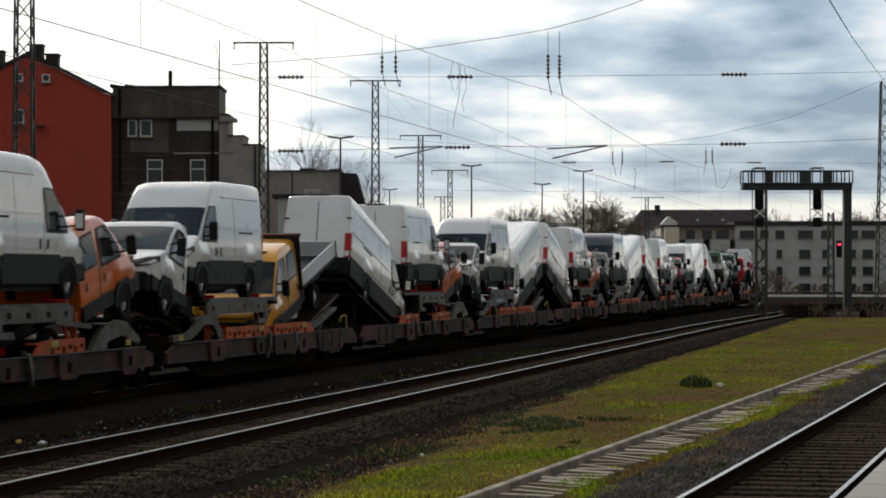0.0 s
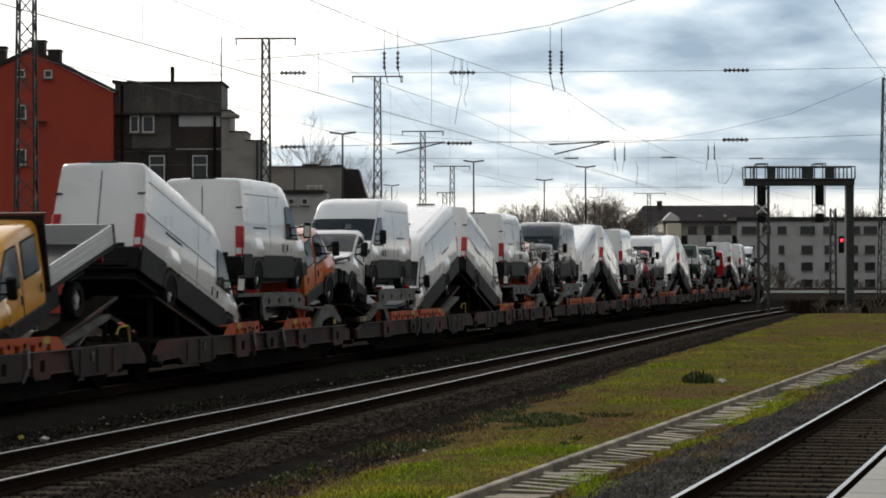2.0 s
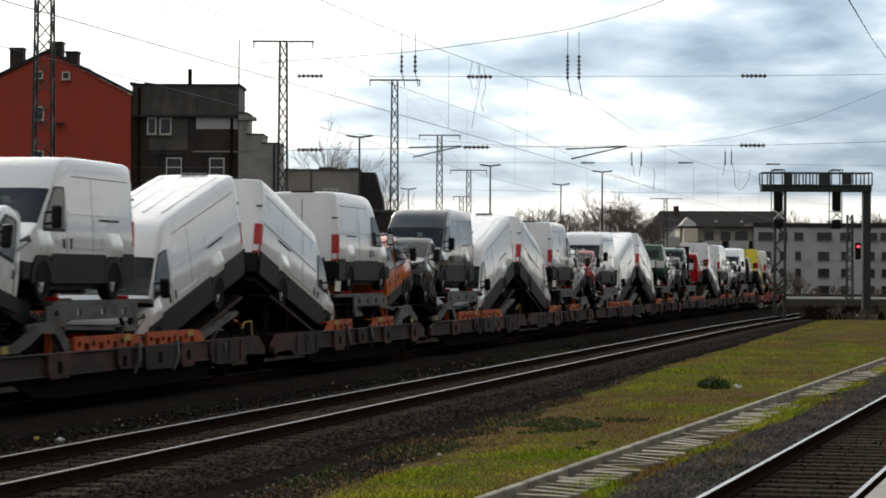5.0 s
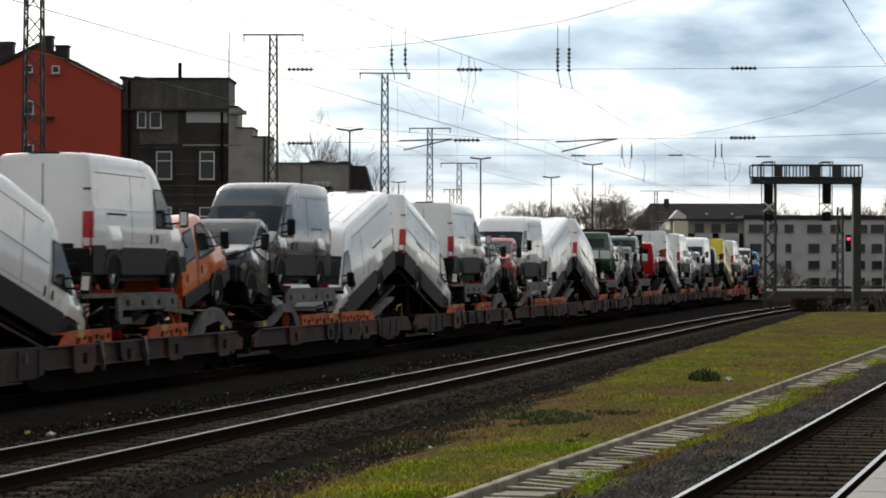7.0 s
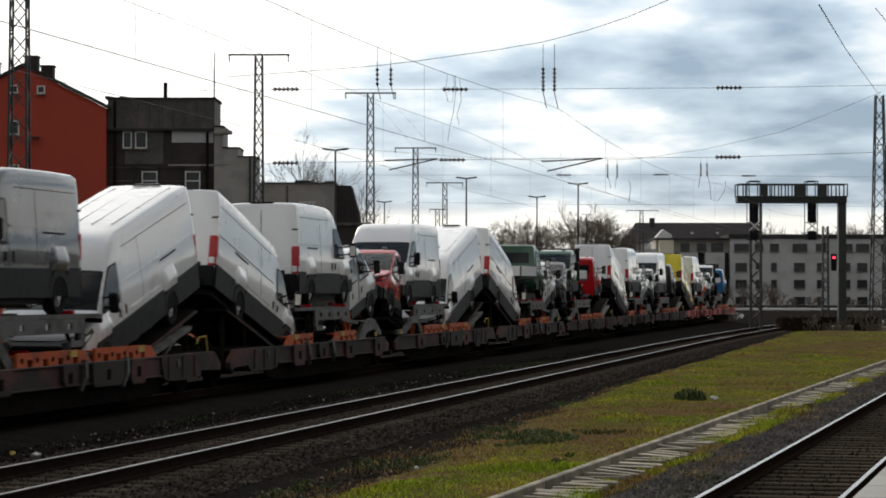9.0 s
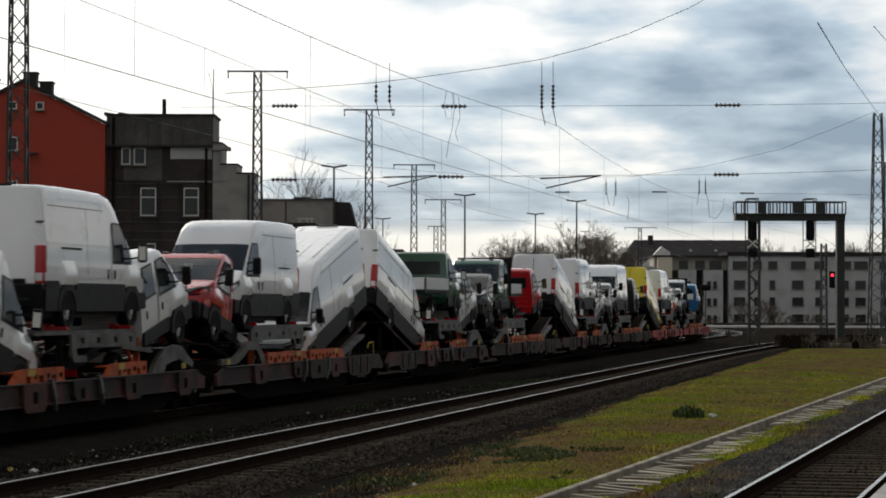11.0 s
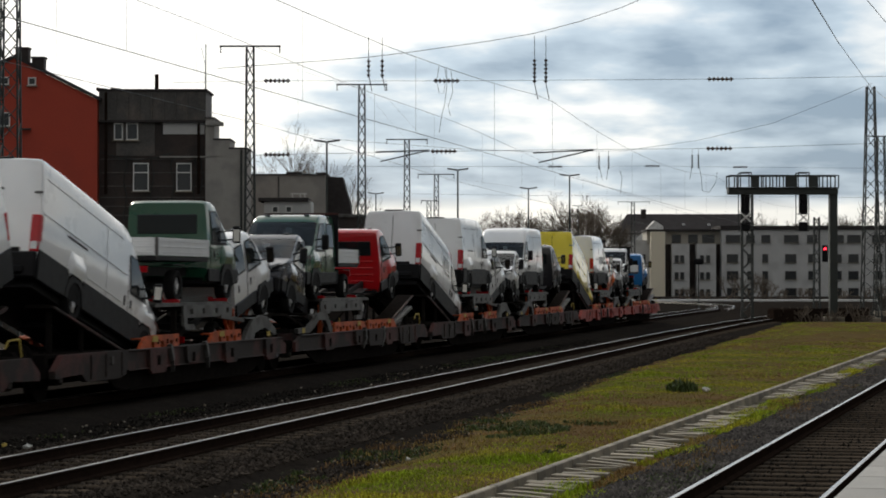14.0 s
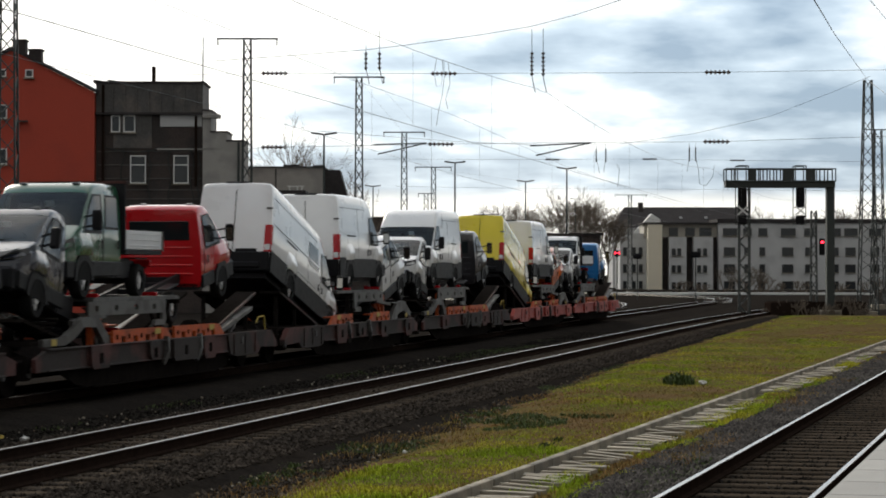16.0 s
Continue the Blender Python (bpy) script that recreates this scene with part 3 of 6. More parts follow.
# litter
for x, y, s, mt, nm in ((-13.45, 33.2, 0.09, LITTER, "white"), (-13.95, 33.5, 0.06, MARK, "yellow"), (-7.2, 32.0, 0.045, LITTER, "white"), (-4.65, 50.2, 0.1, LITTER, "white"), (-1.75, 40.2, 0.09, LITTER, "white"), (-12.1, 29.6, 0.07, LITTER, "white")):
    bm = bmesh.new()
    bmesh.ops.create_icosphere(bm, subdivisions=2, radius=s)
    for v in bm.verts:
        v.co *= 0.7 + 0.6 * noise.noise(v.co * 22 + Vector((x, y, 0)))
        v.co.z *= 0.7
    ob = part("litter", bm, mt)
    ob.location = (x, y, -0.30 if x < -5 else -0.12)
    tagged(ob, f"crumpled {nm} piece of litter on the ground", "litter", "litter on the ground")


# ---- the distance, in a frame turned towards the yard ----
TURN = 11.736


def back(x, d, z):
    """A point x to the right of, and d metres along, the direction in which the yard is seen."""
    a = radians(TURN)
    return Vector((x * math.cos(a) - d * math.sin(a), x * math.sin(a) + d * math.cos(a), z))


def stand(ob, x, d, z=0.0, rz=0.0):
    p = back(x, d, z)
    ob.matrix_basis = pose(*p, 0, 0, TURN + rz)
    return ob


def lattice(root, h, w0, w1, mat_, seg=None, name="mast"):
    """Four tapering corner legs with zigzag bracing."""
    def corner(sx, sy, z):
        w = w0 + (w1 - w0) * z / h
        return (sx * w, sy * w, z)
    for sx, sy in ((-1, -1), (1, -1), (1, 1), (-1, 1)):
        part("mast_leg", strut(bmesh.new(), corner(sx, sy, -0.4), corner(sx, sy, h), 0.075), mat_, root)
    n = seg or int(h / 0.75)
    for a, b in (((-1, -1), (1, -1)), ((1, -1), (1, 1)), ((1, 1), (-1, 1)), ((-1, 1), (-1, -1))):
        zig = [corner(*(b if i % 2 else a), h * i / n) for i in range(n + 1)]
        part("bracing", tube(zig, 0.032, 4), mat_, root)


def catenary_mast(x, d, h, arm=(0, 0), w=(0.30, 0.19), label="dark steel lattice catenary mast with a cross arm"):
    root = thing("catenary_mast", label, "mast", "catenary masts")
    lattice(root, h, w[0], w[1], LATTICE)
    if arm[1] > arm[0]:
        bm = boxes((((arm[0] + arm[1]) / 2, 0, h + 0.04), (arm[1] - arm[0], 0.09, 0.08)))
        a = part("cross_arm", bm, LATTICE, root)
        for q in arm:
            part("arm_insulator", insulator_mesh(0.35, 0.05), CERAMIC, a).location = (q * 0.97, 0, h + 0.04)
    part("mast_footing", boxes(((0, 0, -0.25), (1.0, 1.0, 0.5)), bevel=0.04), CONCRETE, root)
    return stand(root, x, d)


def insulator_mesh(length, r, lie=False):
    """A rod of round sheds, hanging down from its origin, or lying along x."""
    bm = bmesh.new()
    n = max(3, int(length / 0.11))
    ax = (lambda t: (t, 0, 0)) if lie else (lambda t: (0, 0, -t))
    bar(bm, ax(0), ax(length), r * 0.4, 6)
    for i in range(n):
        t = length * (i + 0.5) / n
        bar(bm, ax(t - 0.025), ax(t + 0.025), r, 10, r * 0.75)
    return bm


M = []
for x, d, h, arm, w in (
        (-17.087, 90, 14.6, (0, 0), (0.42, 0.3)),
        (-9.643, 113, 13.75, (-1.5, 1.5), (0.27, 0.17)),
        (-4.947, 135, 13.74, (-1.5, 1.5), (0.27, 0.17)),
        (-2.800, 165, 12.35, (-1.5, 1.5), (0.27, 0.17)),
        (-0.794, 190, 11.0, (-1.55, 1.5), (0.25, 0.17)),
        (-1.697, 230, 10.2, (-0.8, 0.8), (0.3, 0.2)),
        (24.420, 300, 12.5, (-2.0, 2.2), (0.3, 0.2)),
        (25.706, 139, 14.0, (0, 0), (0.55, 0.22)),
        (32.191, 170, 12.9, (-0.9, 1.4), (0.5, 0.25))):
    catenary_mast(x, d, h, arm, w)


# ---- signal gantry ----
gantry = thing("signal_gantry", "dark steel signal gantry with railings over the tracks", "signal gantry")
GD, GS = 137.0, 137.0 / 4066.3
part("beam", boxes(((20.063, 0, 7.570), (193 * GS, 1.0, 11 * GS)), bevel=0.02), LATTICE, gantry)
part("walkway", boxes(((20.063, 0, 7.772), (195 * GS, 1.3, 0.06))), LATTICE, gantry)
for y in (-0.6, 0.6):
    part("rail_top", boxes(((20.063, y, 8.497), (193 * GS, 0.06, 0.07))), LATTICE, gantry)
    for q in (1283, 1297, 1333, 1340, 1348, 1360, 1372, 1384, 1396, 1436, 1448, 1462, 1476):
        part("rail_post", boxes((((q - 784) * GS, y, 8.143), (0.07, 0.06, 22 * GS))), LATTICE, gantry)
for a, b in ((1323, 1334), (1382, 1403), (1424, 1440)):
    part("railing_panel", boxes((((a + b - 1568) / 2 * GS, -0.64, 8.143), ((b - a) * GS, 0.03, 20 * GS)), bevel=0.008), LATTICE, gantry)
for q in (1313, 1415):
    bm = bmesh.new()
    for sx in (-0.32, 0.32):
        for y in (-0.5, 0.5):
            strut(bm, ((q - 784) * GS + sx, y, 7.739), ((q - 784) * GS + sx, y, 8.682), 0.06)
    for y in (-0.5, 0.5):
        strut(bm, ((q - 784) * GS - 0.32, y, 8.682), ((q - 784) * GS + 0.32, y, 8.682), 0.06)
    part("access_cage", bm, LATTICE, gantry)
    sig = part("signal_board", boxes((((q - 784) * GS, -0.3, 6.795), (0.52, 0.12, 1.15)), bevel=0.03), PLASTIC, gantry, "black hanging signal board")
    bm = bmesh.new()
    for sx in (-0.38, 0.38):
        strut(bm, ((q - 784) * GS + sx, 0.05, 7.402), ((q - 784) * GS + sx, 0.05, 5.212), 0.05)
    for z in (6.223, 5.212):
        strut(bm, ((q - 784) * GS - 0.38, 0.05, z), ((q - 784) * GS + 0.38, 0.05, z), 0.05)
    part("hanger", bm, LATTICE, sig)
    bm = bmesh.new()
    for s in (-1, 1):
        strut(bm, ((q - 784) * GS - 0.3 * s, -0.42, 5.751), ((q - 784) * GS + 0.3 * s, -0.42, 6.290), 0.075)
    part("invalid_cross", bm, FRAME, sig, "white crossed slats over the signal")
    part("lower_signal", boxes((((q - 784) * GS, -0.3, 5.481), (0.55, 0.14, 0.5)), bevel=0.05), PLASTIC, sig)
    bm = bmesh.new()
    for z in (338, 346, 354):
        bar(bm, ((q - 784) * GS, -0.38, 2.247 + (484 - z) * GS), ((q - 784) * GS, -0.52, 2.247 + (484 - z) * GS), 0.11, 12)
    part("lamp_hood", bm, PLASTIC, sig)
part("leg", boxes(((23.079, 0, 3.55), (0.46, 0.6, 7.9)), bevel=0.02), LATTICE, gantry)
part("leg_footing", boxes(((23.079, 0, -0.2), (1.2, 1.2, 0.6)), bevel=0.05), CONCRETE, gantry)
bm = bmesh.new()
for sx in (-0.3, 0.3):
    for y in (-0.3, 0.3):
        strut(bm, (17.958 + sx, y, -0.4), (17.958 + sx, y, 7.436), 0.08)
for i in range(12):
    for y in (-0.3, 0.3):
        s = 1 if i % 2 else -1
        strut(bm, (17.958 - 0.3 * s, y, i * 0.64 - 0.3), (17.958 + 0.3 * s, y, i * 0.64 + 0.34), 0.05)
part("lattice_leg", bm, LATTICE, gantry)
stand(gantry, 0, GD)


def ground_signal(x, d, h, heads, label):
    root = thing("ground_signal", label, "railway signal", "signals")
    lattice(root, h, 0.2, 0.16, LATTICE, int(h / 0.6))
    for z, col in heads:
        b = part("signal_head", boxes(((0.5, -0.25, z), (0.36, 0.2, 1.1)), bevel=0.04), PLASTIC, root)
        bm = bmesh.new()
        bar(bm, (0.5, -0.34, z + 0.3), (0.5, -0.4, z + 0.3), 0.085, 12)
        part("lamp", bm, col, b, "glowing red signal lamp")
    return stand(root, x, d)


REDGLOW = glow("red_signal_light", (1.0, 0.02, 0.04), 6.0)
ground_signal(24.199, 150, 6.379, ((4.018, REDGLOW),), "lattice signal post with a red lamp lit")
for q, d in ((1092, 200), (1128, 230), (1231, 210)):
    root = thing("dwarf_signal", "slim signal post beside the far tracks", "railway signal", "signals")
    part("post", bar(bmesh.new(), (0, 0, -0.4), (0, 0, 4.2), 0.06), LATTICE, root)
    hd = part("signal_head", boxes(((0, -0.1, 4.0), (0.9 if q > 1100 else 0.5, 0.2, 0.55)), bevel=0.12), PLASTIC, root)
    if q == 1092:
        for s in (-0.15, 0.15):
            part("lamp", bar(bmesh.new(), (s, -0.2, 4.05), (s, -0.24, 4.05), 0.09, 10), REDGLOW, hd)
    stand(root, (q - 784) * d / 4066.3, d)


# ---- overhead lines ----
def wire(name, label, runs, r=0.014):
    """A span of wires as one thing; each run is a part."""
    root = thing(name, label, "overhead line", "overhead lines")
    for nm, pts, rr in runs:
        part(nm, tube(pts, rr or r), WIRE, root)
    return root


def catenary(fx, low, high, y0, y1, label):
    """Contact wire, sagging messenger wire and droppers above a track; heights as (y, z) pairs."""
    root = thing("overhead_line", label, "overhead line", "overhead lines")
    ys = [y0 + 3.0 * i for i in range(int((y1 - y0) / 3.0) + 1)]

    def line(prof):
        return [Vector((fx(y), y, float(np.interp(y, [p[0] for p in prof], [p[1] for p in prof])))) for y in ys]
    cw, mw = line(low), line(high)
    for nm, pts in (("contact_wire", cw), ("messenger_wire", mw)):
        part(nm, tube(pts, 0.0065), WIRE, root)
    for a, b in list(zip(cw, mw))[1::3]:
        part("dropper", bar(bmesh.new(), a, b, 0.003, 4), WIRE, root)
    return root


MID_HIGH = [(y, 7.5 - 0.52 * 4 * (((y - 65) / 50) % 1.0) * (1 - ((y - 65) / 50) % 1.0)) for y in range(15, 196, 5)]
catenary(mid_x, ((15, 5.4), (190, 5.45)), MID_HIGH, 18, 190, "contact and messenger wire above the middle track")
catenary(lambda y: SIDE, ((22, 6.4), (58, 6.3), (65, 6.2), (83, 5.9), (100, 5.8), (190, 5.7)),
         ((22, 8.6), (52, 8.35), (68, 8.1), (83, 8.08), (96, 7.8), (110, 7.45), (134, 7.25), (190, 7.1)), 22, 190, "contact and messenger wire above the train")


def head_span(d, cable, steadies, hang, sticks, label, lift=32):
    """A sagging head-span cable, level steady wires, hanging insulator pairs and lying insulators."""
    root = thing("head_span", label, "overhead line", "head spans")
    S = d / 4066.3

    def P(q):
        return ((q[0] - 784) * S, 0, 2.247 + (484 - q[1]) * S)
    for nm, pts, r in (("span_cable", cable, 0.009),) + tuple(("steady_wire", s, 0.006) for s in steadies):
        part(nm, tube([P(q) for q in pts], r), WIRE, root)
    for q, top, bottom in hang:
        ob = part("hanging_insulator", insulator_mesh((bottom - top) * S * 0.6, 0.058), CERAMIC, root)
        ob.location = P((q, top + (bottom - top) * 0.12))
        part("hanger_wire", bar(bmesh.new(), P((q, top - lift)), P((q, top + 8)), 0.009, 4), WIRE, root)
        part("hanger_wire", bar(bmesh.new(), P((q, bottom - 20)), P((q + (6 if int(q) % 2 else -4), bottom + 8)), 0.012, 4), WIRE, root)
    for q, y in sticks:
        ob = part("lying_insulator", insulator_mesh(46 * S * (1 if d < 100 else 0.55), 0.07, True), CERAMIC, root)
        ob.location = P((q - (23 if d < 100 else 13), y))
    return stand(root, 0, d)


head_span(66, ((380, 108), (520, 98), (647, 88), (715, 80), (857, 60), (940, 46), (1020, 25), (1095, 0), (1200, -45), (1500, -210)),
          (((300, 133), (485, 130), (785, 130), (1270, 127), (1568, 122), (1800, 118)), ((437, 263), (485, 261), (780, 255), (1000, 252), (1268, 250), (1568, 240), (1800, 233))),
          ((647, 85, 140), (671, 85, 140), (941, 82, 155), (961, 82, 155)),
          ((485, 130), (785, 130), (1270, 127), (485, 261), (780, 255), (1268, 250)), "head-span cable with steady wires and brown insulators")
head_span(125, ((560, 232), (800, 250), (938, 256), (1100, 254), (1228, 236), (1363, 205), (1478, 160), (1539, 134)),
          (((600, 282), (978, 282), (1150, 281), (1305, 283), (1536, 285)), ((700, 330), (1000, 334), (1150, 334), (1536, 337))),
          ((1055, 258, 298), (1072, 258, 298), (1220, 256, 296), (1231, 256, 296)),
          ((978, 282), (1150, 281), (1305, 283)), "farther head-span cable with steady wires and insulators", 3)
S66 = 66 / 4066.3
arms = thing("steady_arm", "thin steel steady arm on the head span", "steady arm")
bm = bmesh.new()
for a, b in (((938, 258), (1046, 252)), ((948, 275), (1046, 252))):
    bar(bm, ((a[0] - 784) * S66, 0, 2.247 + (484 - a[1]) * S66), ((b[0] - 784) * S66, 0, 2.247 + (484 - b[1]) * S66), 0.022, 6)
part("arm_tube", bm, LATTICE, arms)
bm = bmesh.new()
for a, b in (((668, 273), (755, 253)), ((660, 256), (755, 253))):
    bar(bm, ((a[0] - 784) * S66, 0, 2.247 + (484 - a[1]) * S66), ((b[0] - 784) * S66, 0, 2.247 + (484 - b[1]) * S66), 0.02, 6)
part("arm_tube", bm, LATTICE, arms)
stand(arms, 0, 66)
loops = thing("jumper_wire", "looped jumper wires hanging under the head span", "overhead line")
for pts in (((772, 102), (768, 130), (772, 152), (780, 152), (784, 125), (782, 105)), ((785, 105), (786, 135), (782, 170), (776, 195), (772, 222)), ((793, 112), (796, 150), (788, 175), (792, 192)),
            ((1236, 300), (1238, 325), (1250, 328), (1262, 310), (1264, 292)), ((1092, 290), (1096, 300), (1093, 330)), ((350, 70), (357, 100), (357, 170))):
    part("wire_loop", tube([((q[0] - 784) * S66, 0, 2.247 + (484 - q[1]) * S66) for q in pts], 0.007), WIRE, loops)
stand(loops, 0, 66.0)
wire("feeder_wire", "bare feeder wires running between the masts", (
    ("feeder", [back(-9.643, 113, 13.7), back(-4.947, 135, 13.6), back(-2.800, 165, 12.3), back(-0.794, 190, 10.9), back(24.420, 300, 12.4)], 0.005),
    ("feeder", [back(-8.170, 113, 12.9), back(-3.453, 135, 13.0), back(-1.380, 165, 12.2)], 0.005),
    ("feeder", [back(6.355, 40, 7.205), back(13.654, 80, 10.589), back(25.706, 139, 14.0)], 0.013),
    ("feeder", [back(25.706, 139, 14.0), back(20.067, 100, 9.477)], 0.013),
    ("feeder", [back(11.0, 60, 9.6), back(17.0, 88, 12.0), back(38.0, 170, 15.5)], 0.011)))


# ---- street lamps of the yard ----
for q, top, d in ((573, 238, 128), (805, 288, 160), (930, 321, 192), (1003, 298, 168), (660, 330, 215), (1018, 352, 330)):
    root = thing("street_lamp", "tall slim yard lamp with two flat heads", "street lamp", "yard lamps")
    h = 2.247 + (484 - top) * d / 4066.3
    part("pole", bar(bmesh.new(), (0, 0, -0.4), (0, 0, h), 0.09, 8, 0.05), LATTICE, root)
    for s in (-1, 1):
        part("lamp_head", boxes(((s * 0.38, 0, h + 0.04), (0.72, 0.28, 0.10), pose(0, 0, 0, 0, -8 * s, 0)), bevel=0.03), GALV, root)
    stand(root, (q - 784) * d / 4066.3, d)


# ---- buildings ----
def window(root, x, y, z, w, h, bars=True, arch=False, frame_mat=None):
    """A window set into a wall at depth y: reveal, frame, panes and sill."""
    f = 0.07 if w < 1.6 else 0.09
    fr = part("window", boxes(((x - w / 2 + f / 2, y - 0.03, z), (f, 0.12, h)), ((x + w / 2 - f / 2, y - 0.03, z), (f, 0.12, h)), ((x, y - 0.03, z + h / 2 - f / 2), (w - 2 * f, 0.12, f)),
                              ((x, y - 0.03, z - h / 2 + f / 2), (w - 2 * f, 0.12, f)), *([((x, y - 0.03, z + h * 0.16), (w - 2 * f, 0.1, f))] if bars else [])), frame_mat or FRAME, root)
    part("pane", boxes(((x, y - 0.005, z), (w - 2 * f, 0.03, h - 2 * f))), DARKPANE, fr)
    part("sill", boxes(((x, y - 0.1, z - h / 2 - 0.05), (w + 0.16, 0.22, 0.08))), CONCRETE, fr)


def hb(px0, px1, py0, py1, d):
    """Left, right, top and bottom of a facade at depth d, from angles across the view."""
    s = d / 4066.3
    return (px0 - 784) * s, (px1 - 784) * s, 2.247 + (484 - py0) * s, 2.247 + (484 - py1) * s


D1 = 150.0
red = thing("red_house", "tall red rendered gable house with brick chimneys", "house")
x0, x1, zt, _ = hb(-126, 166, 163, 0, D1)
apex = 2.247 + (484 - 90) * D1 / 4066.3
part("wall", prism(bmesh.new(), [(x0, -0.5), (x1, -0.5), (x1, zt), ((x0 + x1) / 2, apex), (x0, zt)], "y", 0, 6), REDWALL, red)
bm = bmesh.new()
mx = (x0 + x1) / 2
for s, xe in ((-1, x0), (1, x1)):
    prism(bm, [(mx, apex + 0.02), (xe + s * 0.25, zt - 0.1), (xe + s * 0.25, zt + 0.12), (mx, apex + 0.26)], "y", -0.15, 6.2)
part("roof", bm, ROOFTILE, red)
for a, b, t, u in ((17, 40, 71, 96), (46, 68, 88, 120), (-54, -30, 82, 130)):
    c0, c1, c2, c3 = hb(a, b, t, u, D1)
    ch = part("chimney", boxes((((c0 + c1) / 2, 1.2, (c2 + c3) / 2), (c1 - c0, 0.9, c2 - c3)), bevel=0.02), BRICK, red)
    part("chimney_cap", boxes((((c0 + c1) / 2, 1.2, c2 + 0.05), (c1 - c0 + 0.14, 1.04, 0.12)), bevel=0.02), BRICK, ch)
for a, b, t, u in ((44, 58, 124, 138), (-6, 10, 123, 137), (-7, 12, 186, 211), (-7, 12, 264, 292)):
    w0, w1, w2, w3 = hb(a, b, t, u, D1)
    window(red, (w0 + w1) / 2, -0.04, (w2 + w3) / 2, w1 - w0, w2 - w3, False)
c0, c1, c2, c3 = hb(30, 50, 216, 220, D1)
part("bracket_lamp", boxes((((c0 + c1) / 2, -0.3, c2), (0.7, 0.5, 0.08))), LATTICE, red)
stand(red, 0, D1)

dark = thing("dark_house", "sooty brick house with slate-clad top storey and white windows", "house")
x0, x1, zt, zb = hb(167, 357, 147, 201, D1)
part("wall", boxes((((x0 + x1) / 2, 2, (zb - 0.5) / 2), (x1 - x0, 4, zb + 0.5))), BRICK, dark)
top = part("top_storey", boxes((((x0 + x1) / 2, 1.9, (zt + zb) / 2), (x1 - x0, 4, zt - zb))), SLATE, dark)
for i in range(9):
    part("cladding_batten", boxes(((x0 + (i + 0.4) * (x1 - x0) / 9, -0.14, (zt + zb) / 2), (0.09, 0.10, zt - zb - 0.1))), SLATE, top)
part("roof_edge", boxes((((x0 + x1) / 2, 1.9, zt + 0.06), (x1 - x0 + 0.2, 4.2, 0.14))), ROOFTILE, dark)
part("ledge", boxes((((x0 + x1) / 2, -0.2, zb), (x1 - x0, 0.36, 0.14))), ROOFTILE, dark)
c0, c1, c2, c3 = hb(156, 357, 203, 262, D1)
part("cladding", boxes((((c0 + 1.4 + c1 - 3.2) / 2, -0.03, (c2 + c3) / 2), (c1 - c0 - 4.9, 0.06, c2 - c3))), SLATE, dark)
c0, c1, c2, c3 = hb(281, 355, 203, 224, D1)
part("bare_render_patch", boxes((((c0 + c1) / 2, -0.035, (c2 + c3) / 2), (c1 - c0, 0.07, c2 - c3)), bevel=0.02), PALE, dark, "bare pale render patch")
part("string_course", boxes((((x0 + x1) / 2 + 2.5, -0.1, hb(0, 0, 264, 0, D1)[2]), (4.0, 0.2, 0.1))), RENDER, dark)
for a, b, t, u in ((194, 210, 204, 234), (216, 237, 204, 234), (228, 256, 275, 325), (305, 332, 275, 325), (228, 256, 374, 424), (305, 332, 374, 424)):
    w0, w1, w2, w3 = hb(a, b, t, u, D1)
    window(dark, (w0 + w1) / 2, -0.06, (w2 + w3) / 2, w1 - w0, w2 - w3, t > 260)
    if t > 260:
        part("brick_arch", boxes((((w0 + w1) / 2, -0.04, w2 + 0.12), (w1 - w0 + 0.2, 0.1, 0.2)), bevel=0.03), BRICK, dark)
for q, t, u in ((268, 116, 150), (180, 150, 330), (345, 205, 330)):
    a = hb(q, q, t, u, D1)
    part("chimney_pipe" if q == 268 else "downpipe", bar(bmesh.new(), (a[0], -0.2 if q != 268 else 0.4, a[3]), (a[0], -0.2 if q != 268 else 0.4, a[2]), 0.09 if q != 268 else 0.13, 8), RUST, dark)
for t in (268, 292, 316, 336, 352, 368):
    a = hb(170, 356, t, t, D1)
    part("brick_course", boxes((((a[0] + a[1]) / 2, -0.02, a[2]), (a[1] - a[0], 0.06, 0.07))), SLATE, dark)
for q in (214, 262, 298, 338, 350):
    a = hb(q, q, 262, 400, D1)
    part("facade_cable", tube([(a[0] + 0.12 * math.sin(k * 1.7 + q), -0.09, a[2] + (a[3] - a[2]) * k / 8) for k in range(9)], 0.03, 4), LATTICE, dark)
a = hb(170, 300, 256, 272, D1)
part("facade_cable", tube([(a[0] + (a[1] - a[0]) * k / 8, -0.12, a[2] - 0.5 * math.sin(math.pi * k / 8)) for k in range(9)], 0.03, 4), LATTICE, dark)
a = hb(355.5, 355.5, 62, 150, D1)
part("antenna", bar(bmesh.new(), (a[0], 0.5, a[3]), (a[0], 0.5, a[2]), 0.035, 6), LATTICE, dark)
for a, b in ((160, 178), (186, 204)):
    c0, c1, c2, c3 = hb(a, b, 143, 147, D1)
    part("roof_hatch", boxes((((c0 + c1) / 2, 1.0, c2), (c1 - c0, 1.2, 0.2), pose(0, 0, 0, 0, 8, 0))), ROOFTILE, dark)
stand(dark, 0, D1 + 0.6)

